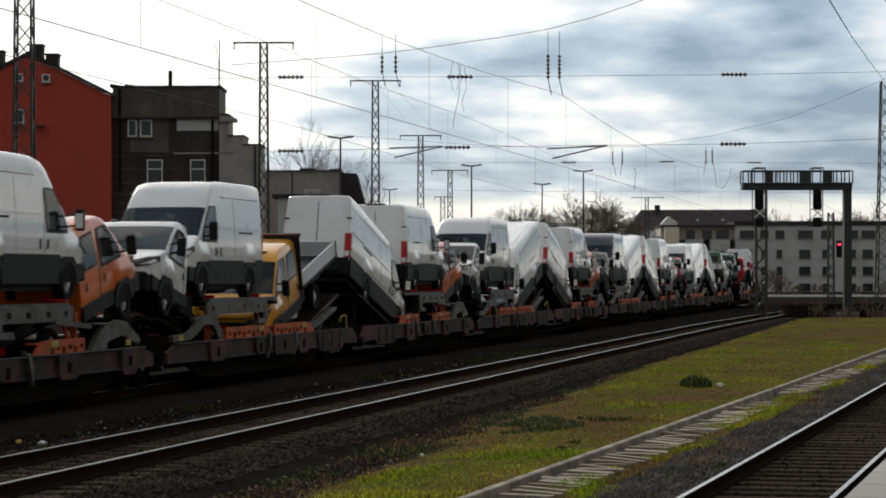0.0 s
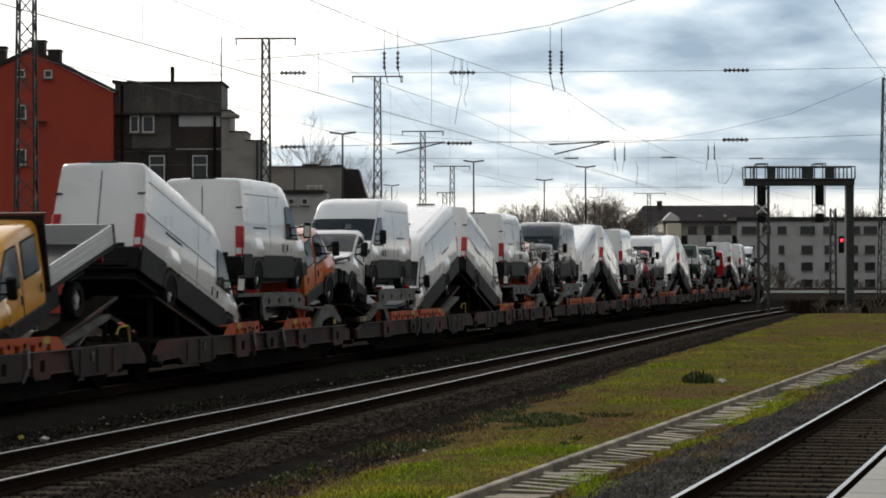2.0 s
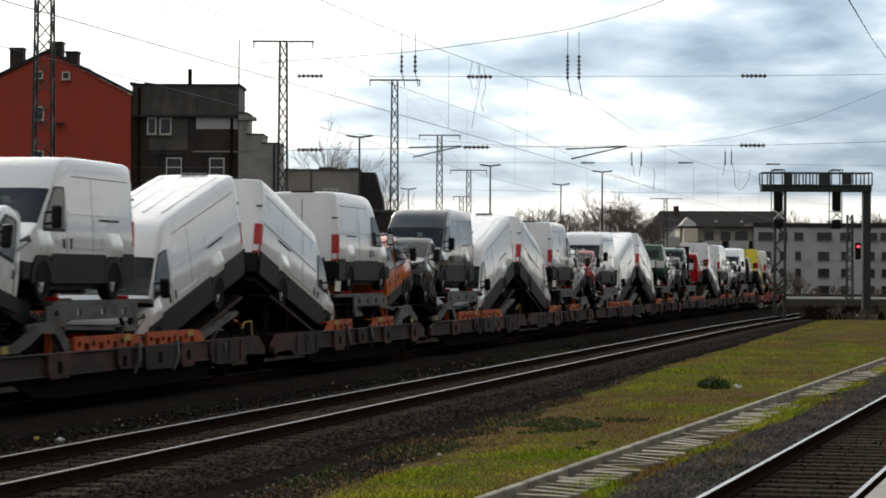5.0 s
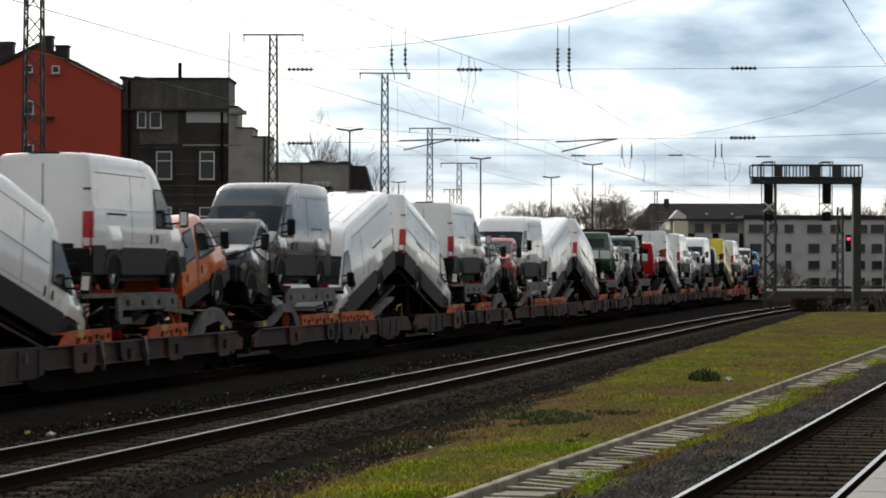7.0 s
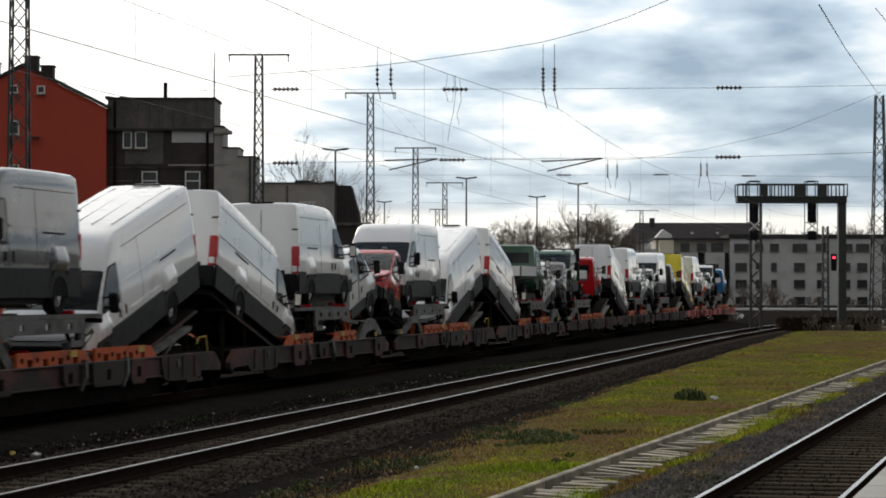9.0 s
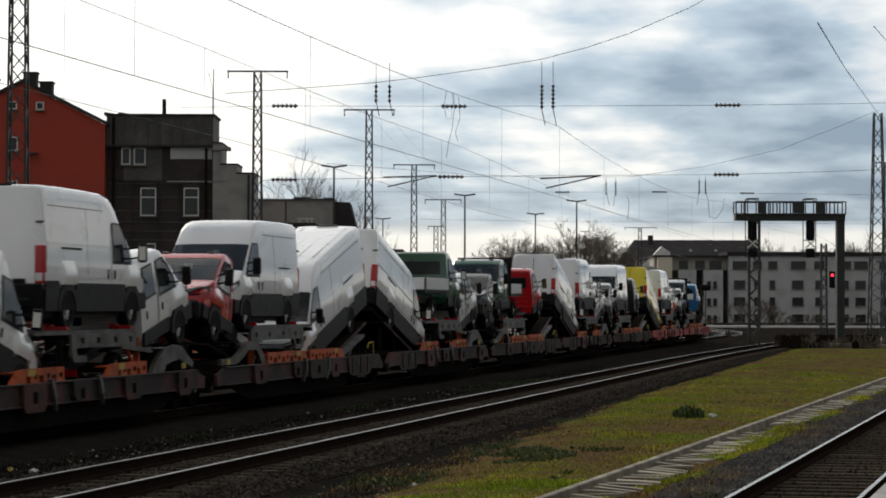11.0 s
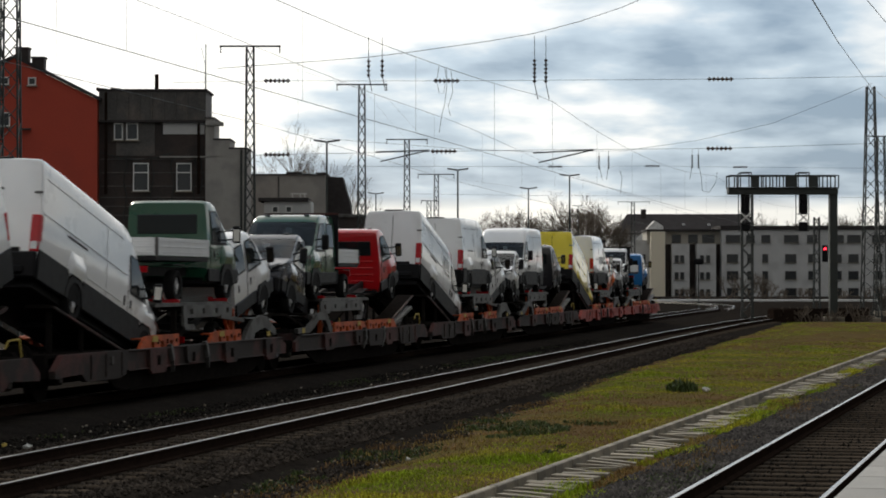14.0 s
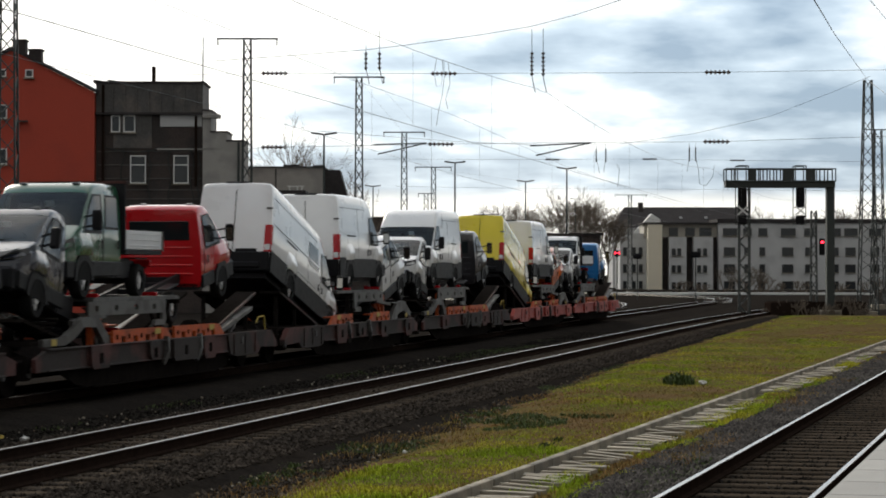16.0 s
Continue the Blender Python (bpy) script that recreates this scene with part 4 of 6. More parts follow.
annex = thing("grey_annex", "stepped grey rendered annex beside the dark house", "house")
for a, b, t, m_ in ((357, 372, 196, RENDER), (372, 400, 234, RENDER), (400, 430, 250, RENDER)):
    c0, c1, c2, c3 = hb(a, b, t, 500, D1)
    part("wall", boxes((((c0 + c1) / 2, 1.8, (c2 - 0.5) / 2), (c1 - c0, 3.6, c2 + 0.5))), m_, annex)
    part("parapet", boxes((((c0 + c1) / 2, 1.8, c2 + 0.04), (c1 - c0 + 0.1, 3.7, 0.1))), ROOFTILE, annex)
c0, c1, c2, c3 = hb(357, 388, 202, 209, D1)
part("cornice", boxes((((c0 + c1) / 2, 0.2, (c2 + c3) / 2), (c1 - c0, 0.8, c2 - c3)), bevel=0.03), RENDER, annex)
part("downpipe", bar(bmesh.new(), (hb(421, 0, 0, 0, D1)[0], -0.1, 0), (hb(421, 0, 0, 0, D1)[0], -0.1, hb(0, 0, 252, 0, D1)[2]), 0.08), LATTICE, annex)
stand(annex, 0, D1 + 0.4)

low = thing("flat_roofed_block", "grey flat-roofed block with roof boxes", "house")
c0, c1, c2, c3 = hb(430, 573, 297, 500, 160)
part("wall", boxes((((c0 + c1) / 2, 2.5, (c2 - 0.5) / 2), (c1 - c0, 5, c2 + 0.5))), RENDER, low)
part("parapet", boxes((((c0 + c1) / 2, 2.5, c2 + 0.03), (c1 - c0 + 0.2, 5.2, 0.1))), GALV, low)
for a, b, t in ((498, 526, 292), (551, 570, 293)):
    e0, e1, e2, e3 = hb(a, b, t, 297, 160)
    part("roof_box", boxes((((e0 + e1) / 2, 2.5, (e2 + e3) / 2 + 0.05), (e1 - e0, 1.5, e2 - e3 + 0.1))), ROOFTILE, low)
e0, e1, e2, e3 = hb(573, 614, 300, 350, 160)
part("lean_to", prism(bmesh.new(), [(e0, -0.5), (e1 + 0.8, -0.5), (e1, e3), (e1 - 0.55, e2), (e0, e2)], "y", 0.5, 4), ROOFTILE, low, "dark slanting side roof")
part("vent_pipe", bar(bmesh.new(), (hb(488, 0, 0, 0, 160)[0], -0.1, 0), (hb(488, 0, 0, 0, 160)[0], -0.1, hb(0, 0, 300, 0, 160)[2]), 0.06), GALV, low)
stand(low, 0, 160)
shed = thing("low_shed", "dark low flat shed behind the tracks", "shed")
c0, c1, c2, c3 = hb(565, 690, 388, 500, 200)
part("wall", boxes((((c0 + c1) / 2, 3, (c2 - 0.5) / 2), (c1 - c0, 6, c2 + 0.5))), BRICK, shed)
part("roof", boxes((((c0 + c1) / 2, 3, c2 + 0.1), (c1 - c0 + 0.6, 6.6, 0.2))), ROOFTILE, shed)
stand(shed, 0, 200)

white_hut = thing("white_outbuilding", "low white flat-roofed outbuilding with dark roof slab", "outbuilding")
c0, c1, c2, c3 = hb(462, 545, 344, 500, 145)
part("wall", boxes((((c0 + c1) / 2, 1.5, (c2 - 0.5) / 2), (c1 - c0, 3, c2 + 0.5))), PALE, white_hut)
part("roof_slab", boxes((((c0 + c1) / 2 - 0.25, 1.4, c2 + 0.12), (c1 - c0 + 0.2, 3.4, 0.24)), bevel=0.02), ROOFTILE, white_hut)
for q in (512, 526, 534):
    a = hb(q, q, 330, 344, 145)
    part("railing_post", boxes(((a[0], 0.1, (a[2] + a[3]) / 2), (0.06, 0.06, a[2] - a[3]))), FRAME, white_hut)
a = hb(508, 538, 330, 344, 145)
part("railing_bar", boxes((((a[0] + a[1]) / 2, 0.1, a[2]), (a[1] - a[0], 0.06, 0.06))), FRAME, white_hut)
for q in (476, 500):
    a = hb(q, q + 12, 352, 364, 145)
    window(white_hut, (a[0] + a[1]) / 2, -0.06, (a[2] + a[3]) / 2, a[1] - a[0], a[2] - a[3], False)
stand(white_hut, 0, 145)
step_house = thing("brick_outbuilding", "dark brick outbuilding with flat roof", "outbuilding")
c0, c1, c2, c3 = hb(545, 640, 372, 500, 150)
part("wall", boxes((((c0 + c1) / 2, 1.5, (c2 - 0.5) / 2), (c1 - c0, 3, c2 + 0.5))), BRICK, step_house)
part("roof_slab", boxes((((c0 + c1) / 2, 1.5, c2 + 0.1), (c1 - c0 + 0.3, 3.4, 0.2)), bevel=0.02), GALV, step_house)
stand(step_house, 0, 150)

# pale apartment block at the end of the yard
D2 = 380.0
flat = thing("apartment_block", "pale grey apartment block with rows of dark windows", "apartment building")
c0, c1, c2, c3 = hb(1272, 1700, 394, 0, D2)
part("wall", boxes((((c0 + c1) / 2, 6, (c2 - 0.8) / 2), (c1 - c0, 12, c2 + 0.8))), PALE, flat)
part("roof", boxes((((c0 + c1) / 2, 6, c2 + 0.35), (c1 - c0 + 0.5, 12.5, 0.7))), ROOFTILE, flat)
rows_ = ((403, 417), (437, 452), (467, 482), (497, 511))
for r, (t, u) in enumerate(rows_):
    for a, b in ((1281, 1301), (1317, 1326), (1344, 1354), (1384, 1404), (1425, 1437), (1473, 1484), (1496, 1514), (1540, 1556), (1590, 1610)):
        if r == 0:
            a, b = a - 2, b + 4
        w0, w1, w2, w3 = hb(a, b, t, u, D2)
        window(flat, (w0 + w1) / 2, -0.06, (w2 + w3) / 2, w1 - w0, w2 - w3, False, frame_mat=GALV)
for a, b, m_, dd in ((1262, 1272, BRICK, 2.5), (1228, 1262, PALE, 0), (1215, 1228, BRICK, 2.5), (1184, 1215, PALE, 0), (1172, 1184, BRICK, 2.0)):
    e0, e1, e2, e3 = hb(a, b, 419, 0, D2)
    part("bay", boxes((((e0 + e1) / 2, 5 + dd, (e2 - 0.8) / 2), (e1 - e0, 10, e2 + 0.8))), m_, flat)
    if m_ is PALE:
        for t, u in rows_[1:]:
            for k in (0.28, 0.6):
                w0, w1, w2, w3 = hb(a + (b - a) * k - 4, a + (b - a) * k + 3, t + 2, u, D2)
                window(flat, (w0 + w1) / 2, -0.06, (w2 + w3) / 2, w1 - w0, w2 - w3, False, frame_mat=GALV)
e0, e1, e2, e3 = hb(1142, 1272, 396, 419, D2)
part("top_floor", boxes((((e0 + e1) / 2, 6.5, (e2 + e3) / 2), (e1 - e0, 9, e2 - e3))), CREAM, flat, "cream set-back top floor")
part("top_roof", boxes((((e0 + e1) / 2, 6.0, e2 + 0.15), (e1 - e0 + 0.6, 10.5, 0.3))), ROOFTILE, flat)
for a, b in ((1186, 1202), (1215, 1232), (1240, 1262)):
    w0, w1, w2, w3 = hb(a, b, 402, 417, D2)
    window(flat, (w0 + w1) / 2, 1.95, (w2 + w3) / 2, w1 - w0, w2 - w3, False, frame_mat=GALV)
e0, e1, e2, e3 = hb(1147, 1172, 397, 0, D2)
part("stair_tower", boxes((((e0 + e1) / 2, 5, (e2 - 0.8) / 2), (e1 - e0, 10, e2 + 0.8))), SUNLIT_TOWER, flat, "cream stair tower with sunlight put into its colour")
e0, e1, e2, e3 = hb(1100, 1147, 412, 0, D2)
part("side_wing", boxes((((e0 + e1) / 2, 8, (e2 - 0.8) / 2), (e1 - e0, 10, e2 + 0.8))), PALE, flat)
for t, u in rows_[1:]:
    for k in (1108, 1124, 1136):
        w0, w1, w2, w3 = hb(k - 3, k + 4, t, u, D2)
        window(flat, (w0 + w1) / 2, 2.94, (w2 + w3) / 2, w1 - w0, w2 - w3, False, frame_mat=GALV)
stand(flat, 0, D2)

gable = thing("gabled_house", "house with long dark tiled roof and pale gable", "house")
D3 = 430.0
e0, e1, e2, e3 = hb(1085, 1300, 368, 398, D3)
part("wall", boxes((((e0 + e1) / 2, 7, (e3 - 0.8) / 2), (e1 - e0, 12, e3 + 0.8))), PALE, gable)
bm = bmesh.new()
rx = hb(1110, 1330, 0, 0, D3)
v = [bm.verts.new(q) for q in ((e0, 0.4, e3 - 0.4), (rx[1], 0.4, e3 - 0.4), (rx[1], 13.6, e3 - 0.4), (e0, 13.6, e3 - 0.4), (rx[0], 7, e2 + 0.4), (rx[1], 7, e2 + 0.4))]
for f in ((0, 1, 5, 4), (2, 3, 4, 5), (3, 0, 4), (1, 2, 5), (3, 2, 1, 0)):
    bm.faces.new([v[i] for i in f])
part("roof", bm, ROOFTILE, gable)
g0, g1, gz, gb = hb(1116, 1168, 388, 416, D3)
gx, _, ga, _ = hb(1153, 0, 378, 0, D3)
part("cross_gable", prism(bmesh.new(), [(g0, gb), (g1, gb), (g1, gz), (gx, ga)], "y", -0.9, 5), FRAME, gable, "white gable end")
for q in (1205, 1250):
    a = hb(q, q + 6, 384, 390, D3)
    part("roof_light", boxes((((a[0] + a[1]) / 2, 3.4, a[2]), (a[1] - a[0], 0.08, 0.9), pose(0, 0, 0, -60))), DARKPANE, gable)
c0, c1, c2, c3 = hb(1134, 1143, 361, 376, D3)
part("chimney", boxes((((c0 + c1) / 2, 6, (c2 + c3) / 2), (c1 - c0, 1.0, c2 - c3 + 1.0)), bevel=0.03), BRICK, gable)
stand(gable, 0, D3)

long_shed = thing("long_shed", "long dark low hall along the far yard edge", "hall")
e0, e1, e2, e3 = hb(690, 1062, 416, 0, 330)
part("wall", boxes((((e0 + e1) / 2, 5, (e2 - 0.8) / 2), (e1 - e0, 10, e2 + 0.8))), BRICK, long_shed)
part("roof", boxes((((e0 + e1) / 2, 5, e2 + 0.15), (e1 - e0 + 0.8, 10.6, 0.3))), ROOFTILE, long_shed)
for i in range(9):
    w0, w1, w2, w3 = hb(720 + i * 38, 738 + i * 38, 430, 446, 330)
    window(long_shed, (w0 + w1) / 2, -0.06, (w2 + w3) / 2, w1 - w0, w2 - w3, False)
stand(long_shed, 0, 330)

# low dark parapet with brambles near the gantry, and the far pale edge
parapet = thing("low_parapet", "dark low plank parapet overgrown with brambles", "parapet", kind="structure")
for i in range(22):
    w = 176 * 138 / 4066.3 / 22
    x = (1357 - 784) * 138 / 4066.3 + (i + 0.5) * w
    part("plank", boxes(((x, random.uniform(-0.02, 0.02), 0.12), (w * 0.93, 0.06, 0.95 + random.uniform(-0.04, 0.04))), bevel=0.01), RUST, parapet)
part("parapet_core", boxes((((1445 - 784) * 138 / 4066.3, 0.5, 0.05), (176 * 138 / 4066.3, 0.9, 0.9))), RUST, parapet)
part("end_block", boxes((((1372 - 784) * 138 / 4066.3, -1.2, 0.1), (1.2, 2.2, 0.95)), bevel=0.04), RUST, parapet)
stand(parapet, 0, 138)
edge_line = thing("far_platform_edge", "pale concrete edge of a far low platform", "platform edge", kind="structure")
part("edge", boxes((((1310 - 784) * 290 / 4066.3, 0, -0.27), (470 * 290 / 4066.3, 1.6, 0.34)), bevel=0.03), FRAME, edge_line)
stand(edge_line, 0, 290, 0, -1.2)


# far curving tracks
def bent_track(name, x, y, h0, r, length, label):
    """A far track on a circular bend."""
    root = thing(name, label, "railway track", kind="structure")
    n = 40
    for s in (-0.75, 0.75):
        bm = bmesh.new()
        prev = None
        for i in range(n + 1):
            a = length * i / n / r
            px, py = x + r * (math.cos(a + h0) - math.cos(h0)), y + r * (math.sin(a + h0) - math.sin(h0))
            nx, ny = math.cos(a + h0), math.sin(a + h0)
            cur = [bm.verts.new((px + nx * (s + o), py + ny * (s + o), z)) for o, z in ((-0.04, -0.17), (-0.04, 0.0), (0.04, 0.0), (0.04, -0.17))]
            if prev:
                for k in range(3):
                    bm.faces.new((prev[k], prev[k + 1], cur[k + 1], cur[k]))
            prev = cur
        part("rail", bm, RAIL, root)
    return root


bent_track("far_track", SIDE + 0.5, 185, -0.0156, 170, 190, "far railway track bending away behind the yard")
bent_track("far_track", SIDE - 4.0, 150, 0.0, 150, 190, "far railway track bending away behind the yard")
bent_track("far_track", SIDE - 8.5, 140, 0.0, 140, 180, "far railway track bending away behind the yard")


# ---- trees ----
def tree(x, d, h, spread, seed, label, n=6, depth=5, thin=1.0, bushy=False):
    rng = random.Random(seed)
    root = thing("bare_tree", label, "tree", "bare trees")
    trunk, crown = bmesh.new(), bmesh.new()

    def grow(p, way, length, r, k):
        q = p + way * length
        bar(trunk if k < 2 else crown, p, q, r, 6 if k < 2 else 3, r * 0.7)
        if k >= depth:
            return
        for _ in range(3 if k else n):
            t = rng.uniform(0.45, 1.0) if k else rng.uniform(0.5, 1.0)
            o = Vector((rng.gauss(0, 1), rng.gauss(0, 1), rng.gauss(0.4, 0.6)))
            w = (way * 1.0 + o * spread).normalized()
            grow(p + way * length * t, w, length * rng.uniform(0.55, 0.8), max(r * 0.58, 0.012 * thin), k + 1)
    if bushy:
        for i in range(n):
            w = Vector((rng.gauss(0, 0.6), rng.gauss(0, 0.4), 1)).normalized()
            grow(Vector((rng.uniform(-h * 0.3, h * 0.3), rng.uniform(-0.6, 0.6), 0)), w, h * 0.3, 0.05 * thin, 1)
    else:
        grow(Vector((0, 0, 0)), Vector((0.03, 0, 1)).normalized(), h * 0.46, h * 0.011, 0)
    part("trunk", trunk, BARK, root)
    part("crown", crown, BARK, root, "bare twig crown")
    return stand(root, x, d, -0.4)


tree(-13.4, 180, 11.6, 0.38, 1, "bare winter tree behind the flat-roofed block", 7, 6, 0.5)
tree(-10.874, 185, 10.6, 0.38, 2, "bare winter tree behind the flat-roofed block", 8, 6, 0.5)
tree(-9.298, 190, 10.4, 0.38, 3, "bare winter tree behind the flat-roofed block", 8, 6, 0.5)
for i, (q, h, d) in enumerate(((890, 11.5, 340), (915, 12.0, 345), (935, 11.0, 350), (1000, 12.0, 340), (1025, 13.0, 345), (1050, 12.5, 350), (1075, 11.5, 345))):
    tree((q - 784) * d / 4066.3, d, h, 0.5, 20 + i, "bushy bare winter tree beyond the yard", 9, 6, 1.3)
for i, q in enumerate((1340, 1400, 1445, 1500, 1550)):
    tree((q - 784) * 440 / 4066.3, 440, 13.8, 0.55, 40 + i, "distant bare trees behind the apartment block", 8, 5, 3.5)
for i, (q, h) in enumerate(((1205, 3.0), (1240, 2.4), (1300, 6.0), (1330, 6.5), (1352, 5.0), (1380, 2.5), (1418, 3.0), (1480, 2.6), (1530, 3.2), (1560, 4.0))):
    tree((q - 784) * 330 / 4066.3, 330, h, 0.5, 60 + i, "bare brown shrub before the apartment block", 7, 4, 1.6, True)
for i, q in enumerate((1365, 1385, 1410, 1440, 1470, 1500, 1525)):
    tree((q - 784) * 137 / 4066.3, 136.5, 1.2 + 0.4 * (i % 3), 0.6, 80 + i, "dark bramble bush along the parapet", 7, 4, 0.8, True)


# ---- the train: vehicles ----


def skin(z):
    """Half width of a body side of 1 m at height z: rounded under the belt, leaning in above it."""
    return 1 - 0.105 * max(0.0, (z - 1.25) / 1.45) ** 1.2 - 0.05 * max(0.0, (1.02 - z) / 0.58) ** 2


def strip(s, run, width, out=0.004, k=1.0):
    """A thin band on a body side that follows the skin through (y, z) points."""
    bm = bmesh.new()
    fine = []
    for (ya, za), (yb, zb) in zip(run, run[1:]):
        fine += [(ya + (yb - ya) * i / 6, za + (zb - za) * i / 6) for i in range(7)]
    up = abs(run[-1][1] - run[0][1]) > abs(run[-1][0] - run[0][0])
    w = width / 2
    prev = None
    for y, z in fine:
        a, b = ((y - w, z), (y + w, z)) if up else ((y, z - w), (y, z + w))
        cur = [bm.verts.new((s * (skin(q[1]) * k + o), q[0], q[1])) for q, o in ((a, -0.01), (a, out), (b, out), (b, -0.01))]
        if prev:
            for i in range(3):
                bm.faces.new((prev[i], prev[i + 1], cur[i + 1], cur[i]))
        prev = cur
    return bm


def sheet_on(s, zs, left, right, out, wide):
    """A pane on a body side between two edges given as (z, y) pairs; wide(y) is the body's half width there."""
    bm = bmesh.new()
    rows = []
    for z in zs:
        a, b = (float(np.interp(z, [q[0] for q in e], [q[1] for q in e])) for e in (left, right))
        rows.append([bm.verts.new((s * (skin(z) * wide(a + (b - a) * i / 4) + out), a + (b - a) * i / 4, z)) for i in range(5)])
    for p, q in zip(rows, rows[1:]):
        for i in range(4):
            bm.faces.new((p[i], p[i + 1], q[i + 1], q[i]))
    return bm


def flare(s, y, k=1.0, wide=0.46):
    """The pressed bulge of a body side over a wheel: a sloping shelf that dies into the skin."""
    bm = bmesh.new()
    rows = []
    for z, out, half in ((1.30, -0.004, wide * 0.80), (1.25, 0.012, wide * 0.84), (1.12, 0.062, wide * 0.92), (1.05, 0.078, wide * 0.96), (0.95, 0.072, wide), (0.84, 0.055, wide * 1.04)):
        row = []
        for i in range(9):
            t = -1 + i / 4
            edge = min(1.0, (1 - abs(t)) * 3.2)
            o = -0.004 + (out + 0.004) * edge * (2 - edge)
            row.append(bm.verts.new((s * (skin(z) * k + o), y + half * t, z)))
        rows.append(row)
    for a, b in zip(rows, rows[1:]):
        for i in range(8):
            bm.faces.new((a[i], a[i + 1], b[i + 1], b[i]))
    return bm


def loft(stations, keep):
    """A skin over a car body's cross-sections: (y, top z, half width, bottom z). keep(y, z, top) picks the faces."""
    fr = (0.0, 0.10, 0.22, 0.36, 0.50, 0.62, 0.74, 0.86, 0.945, 0.978, 0.992, 1.0)
    bm = bmesh.new()
    rings = []
    for y, zt, w, zb in stations:
        ring = []
        for i, f in enumerate(fr):
            z = zb + (zt - zb) * f
            x = w * skin(z)
            x -= (0.03, 0, 0, 0, 0, 0, 0, 0, 0.005, 0.03, 0.085, 0.40)[i] * (1 if zt > 1.6 else 1.1)
            ring.append((x, y, z))
        rings.append([Vector(p) for p in ring])
    full = [[Vector((-p.x, p.y, p.z)) for p in r[::-1]] + r for r in rings]
    vs = [[bm.verts.new(p) for p in r] for r in full]
    n = len(full[0])
    for a in range(len(vs) - 1):
        for i in range(n - 1):
            q = [vs[a][i], vs[a][i + 1], vs[a + 1][i + 1], vs[a + 1][i]]
            k = i if i >= n // 2 else n - 2 - i
            k = k - n // 2 if i >= n // 2 else k - n // 2
            if i == n // 2 - 1:
                continue
            if keep(a, k, i):
                bm.faces.new(q)
    # the roof strip along the middle, which closes the two halves, and the ends
    for a in range(len(vs) - 1):
        if keep(a, 11, 0):
            bm.faces.new((vs[a][0], vs[a][-1], vs[a + 1][-1], vs[a + 1][0]))
    if keep(-1, 0, 0):
        bm.faces.new(vs[0])
    if keep(-2, 0, 0):
        bm.faces.new(vs[-1][::-1])
    bmesh.ops.delete(bm, geom=[v for v in bm.verts if not v.link_faces], context="VERTS")
    return bm


NOSE = [(0.00, 0.86, 0.84, 0.52), (0.05, 0.97, 0.93, 0.46), (0.22, 1.10, 0.98, 0.44), (0.50, 1.26, 1.0, 0.44), (0.86, 1.42, 1.0, 0.44)]
HIGH = NOSE + [(1.22, 1.80, 1.0, 0.44), (1.50, 2.06, 1.0, 0.44), (1.60, 2.18, 1.0, 0.44), (1.86, 2.46, 1.0, 0.44), (2.10, 2.60, 1.0, 0.44), (2.45, 2.66, 1.0, 0.44), (3.2, 2.68, 1.0, 0.44),
               (4.6, 2.69, 1.0, 0.44), (5.52, 2.675, 1.0, 0.44), (5.63, 2.65, 0.995, 0.44), (5.66, 2.60, 0.985, 0.46)]
LOW = NOSE + [(1.20, 1.80, 0.99, 0.44), (1.52, 2.08, 0.98, 0.44), (1.64, 2.20, 0.97, 0.44), (1.86, 2.27, 0.97, 0.44), (2.28, 2.28, 0.97, 0.44), (2.36, 2.22, 0.96, 0.46)]
CREW = NOSE + [(1.20, 1.80, 0.99, 0.44), (1.52, 2.08, 0.98, 0.44), (1.64, 2.20, 0.97, 0.44), (1.86, 2.27, 0.97, 0.44), (2.28, 2.29, 0.97, 0.44), (2.40, 2.29, 0.97, 0.44), (3.1, 2.28, 0.97, 0.44), (3.2, 2.22, 0.96, 0.46)]


def wheel(parent, x, y, r=0.345):
    s = 1 if x > 0 else -1
    bm = bmesh.new()
    prof = [(r * 0.62, -0.11), (r * 0.93, -0.115), (r, -0.08), (r, 0.08), (r * 0.93, 0.115), (r * 0.62, 0.11)]
    n = 20
    ring = [[bm.verts.new((w, q * math.cos(2 * math.pi * i / n), q * math.sin(2 * math.pi * i / n))) for q, w in prof] for i in range(n)]
    for i in range(n):
        a, b = ring[i], ring[(i + 1) % n]
        for k in range(len(prof)):
            bm.faces.new((a[k], a[(k + 1) % len(prof)], b[(k + 1) % len(prof)], b[k]))
    tyre = part("wheel", bm, RUBBER, parent)
    tyre.location = (x, y, r)
    smooth(tyre)
    bm = bmesh.new()
    bar(bm, (-0.06 * s, 0, 0), (0.045 * s, 0, 0), r * 0.62, 16)
    bar(bm, (0.04 * s, 0, 0), (0.10 * s, 0, 0), r * 0.24, 10)
    for i in range(6):
        a = i * math.pi / 3
        box(bm, (0.055 * s, r * 0.43 * math.cos(a), r * 0.43 * math.sin(a)), (0.03, 0.06, 0.06))
    part("rim", bm, RIM, tyre)
    return tyre


def arch_mesh(x, y):
    """A plastic wheel arch lip, open below."""
    n, bm = 9, bmesh.new()
    pts = [(y - 0.52 * math.cos(math.pi * i / n), 0.36 + 0.54 * math.sin(math.pi * i / n)) for i in range(n + 1)]
    pts += [(y - 0.385 * math.cos(math.pi * i / n), 0.34 + 0.40 * math.sin(math.pi * i / n)) for i in range(n, -1, -1)]
    prism(bm, pts, "x", x - 0.035, x + 0.035)
    return bm


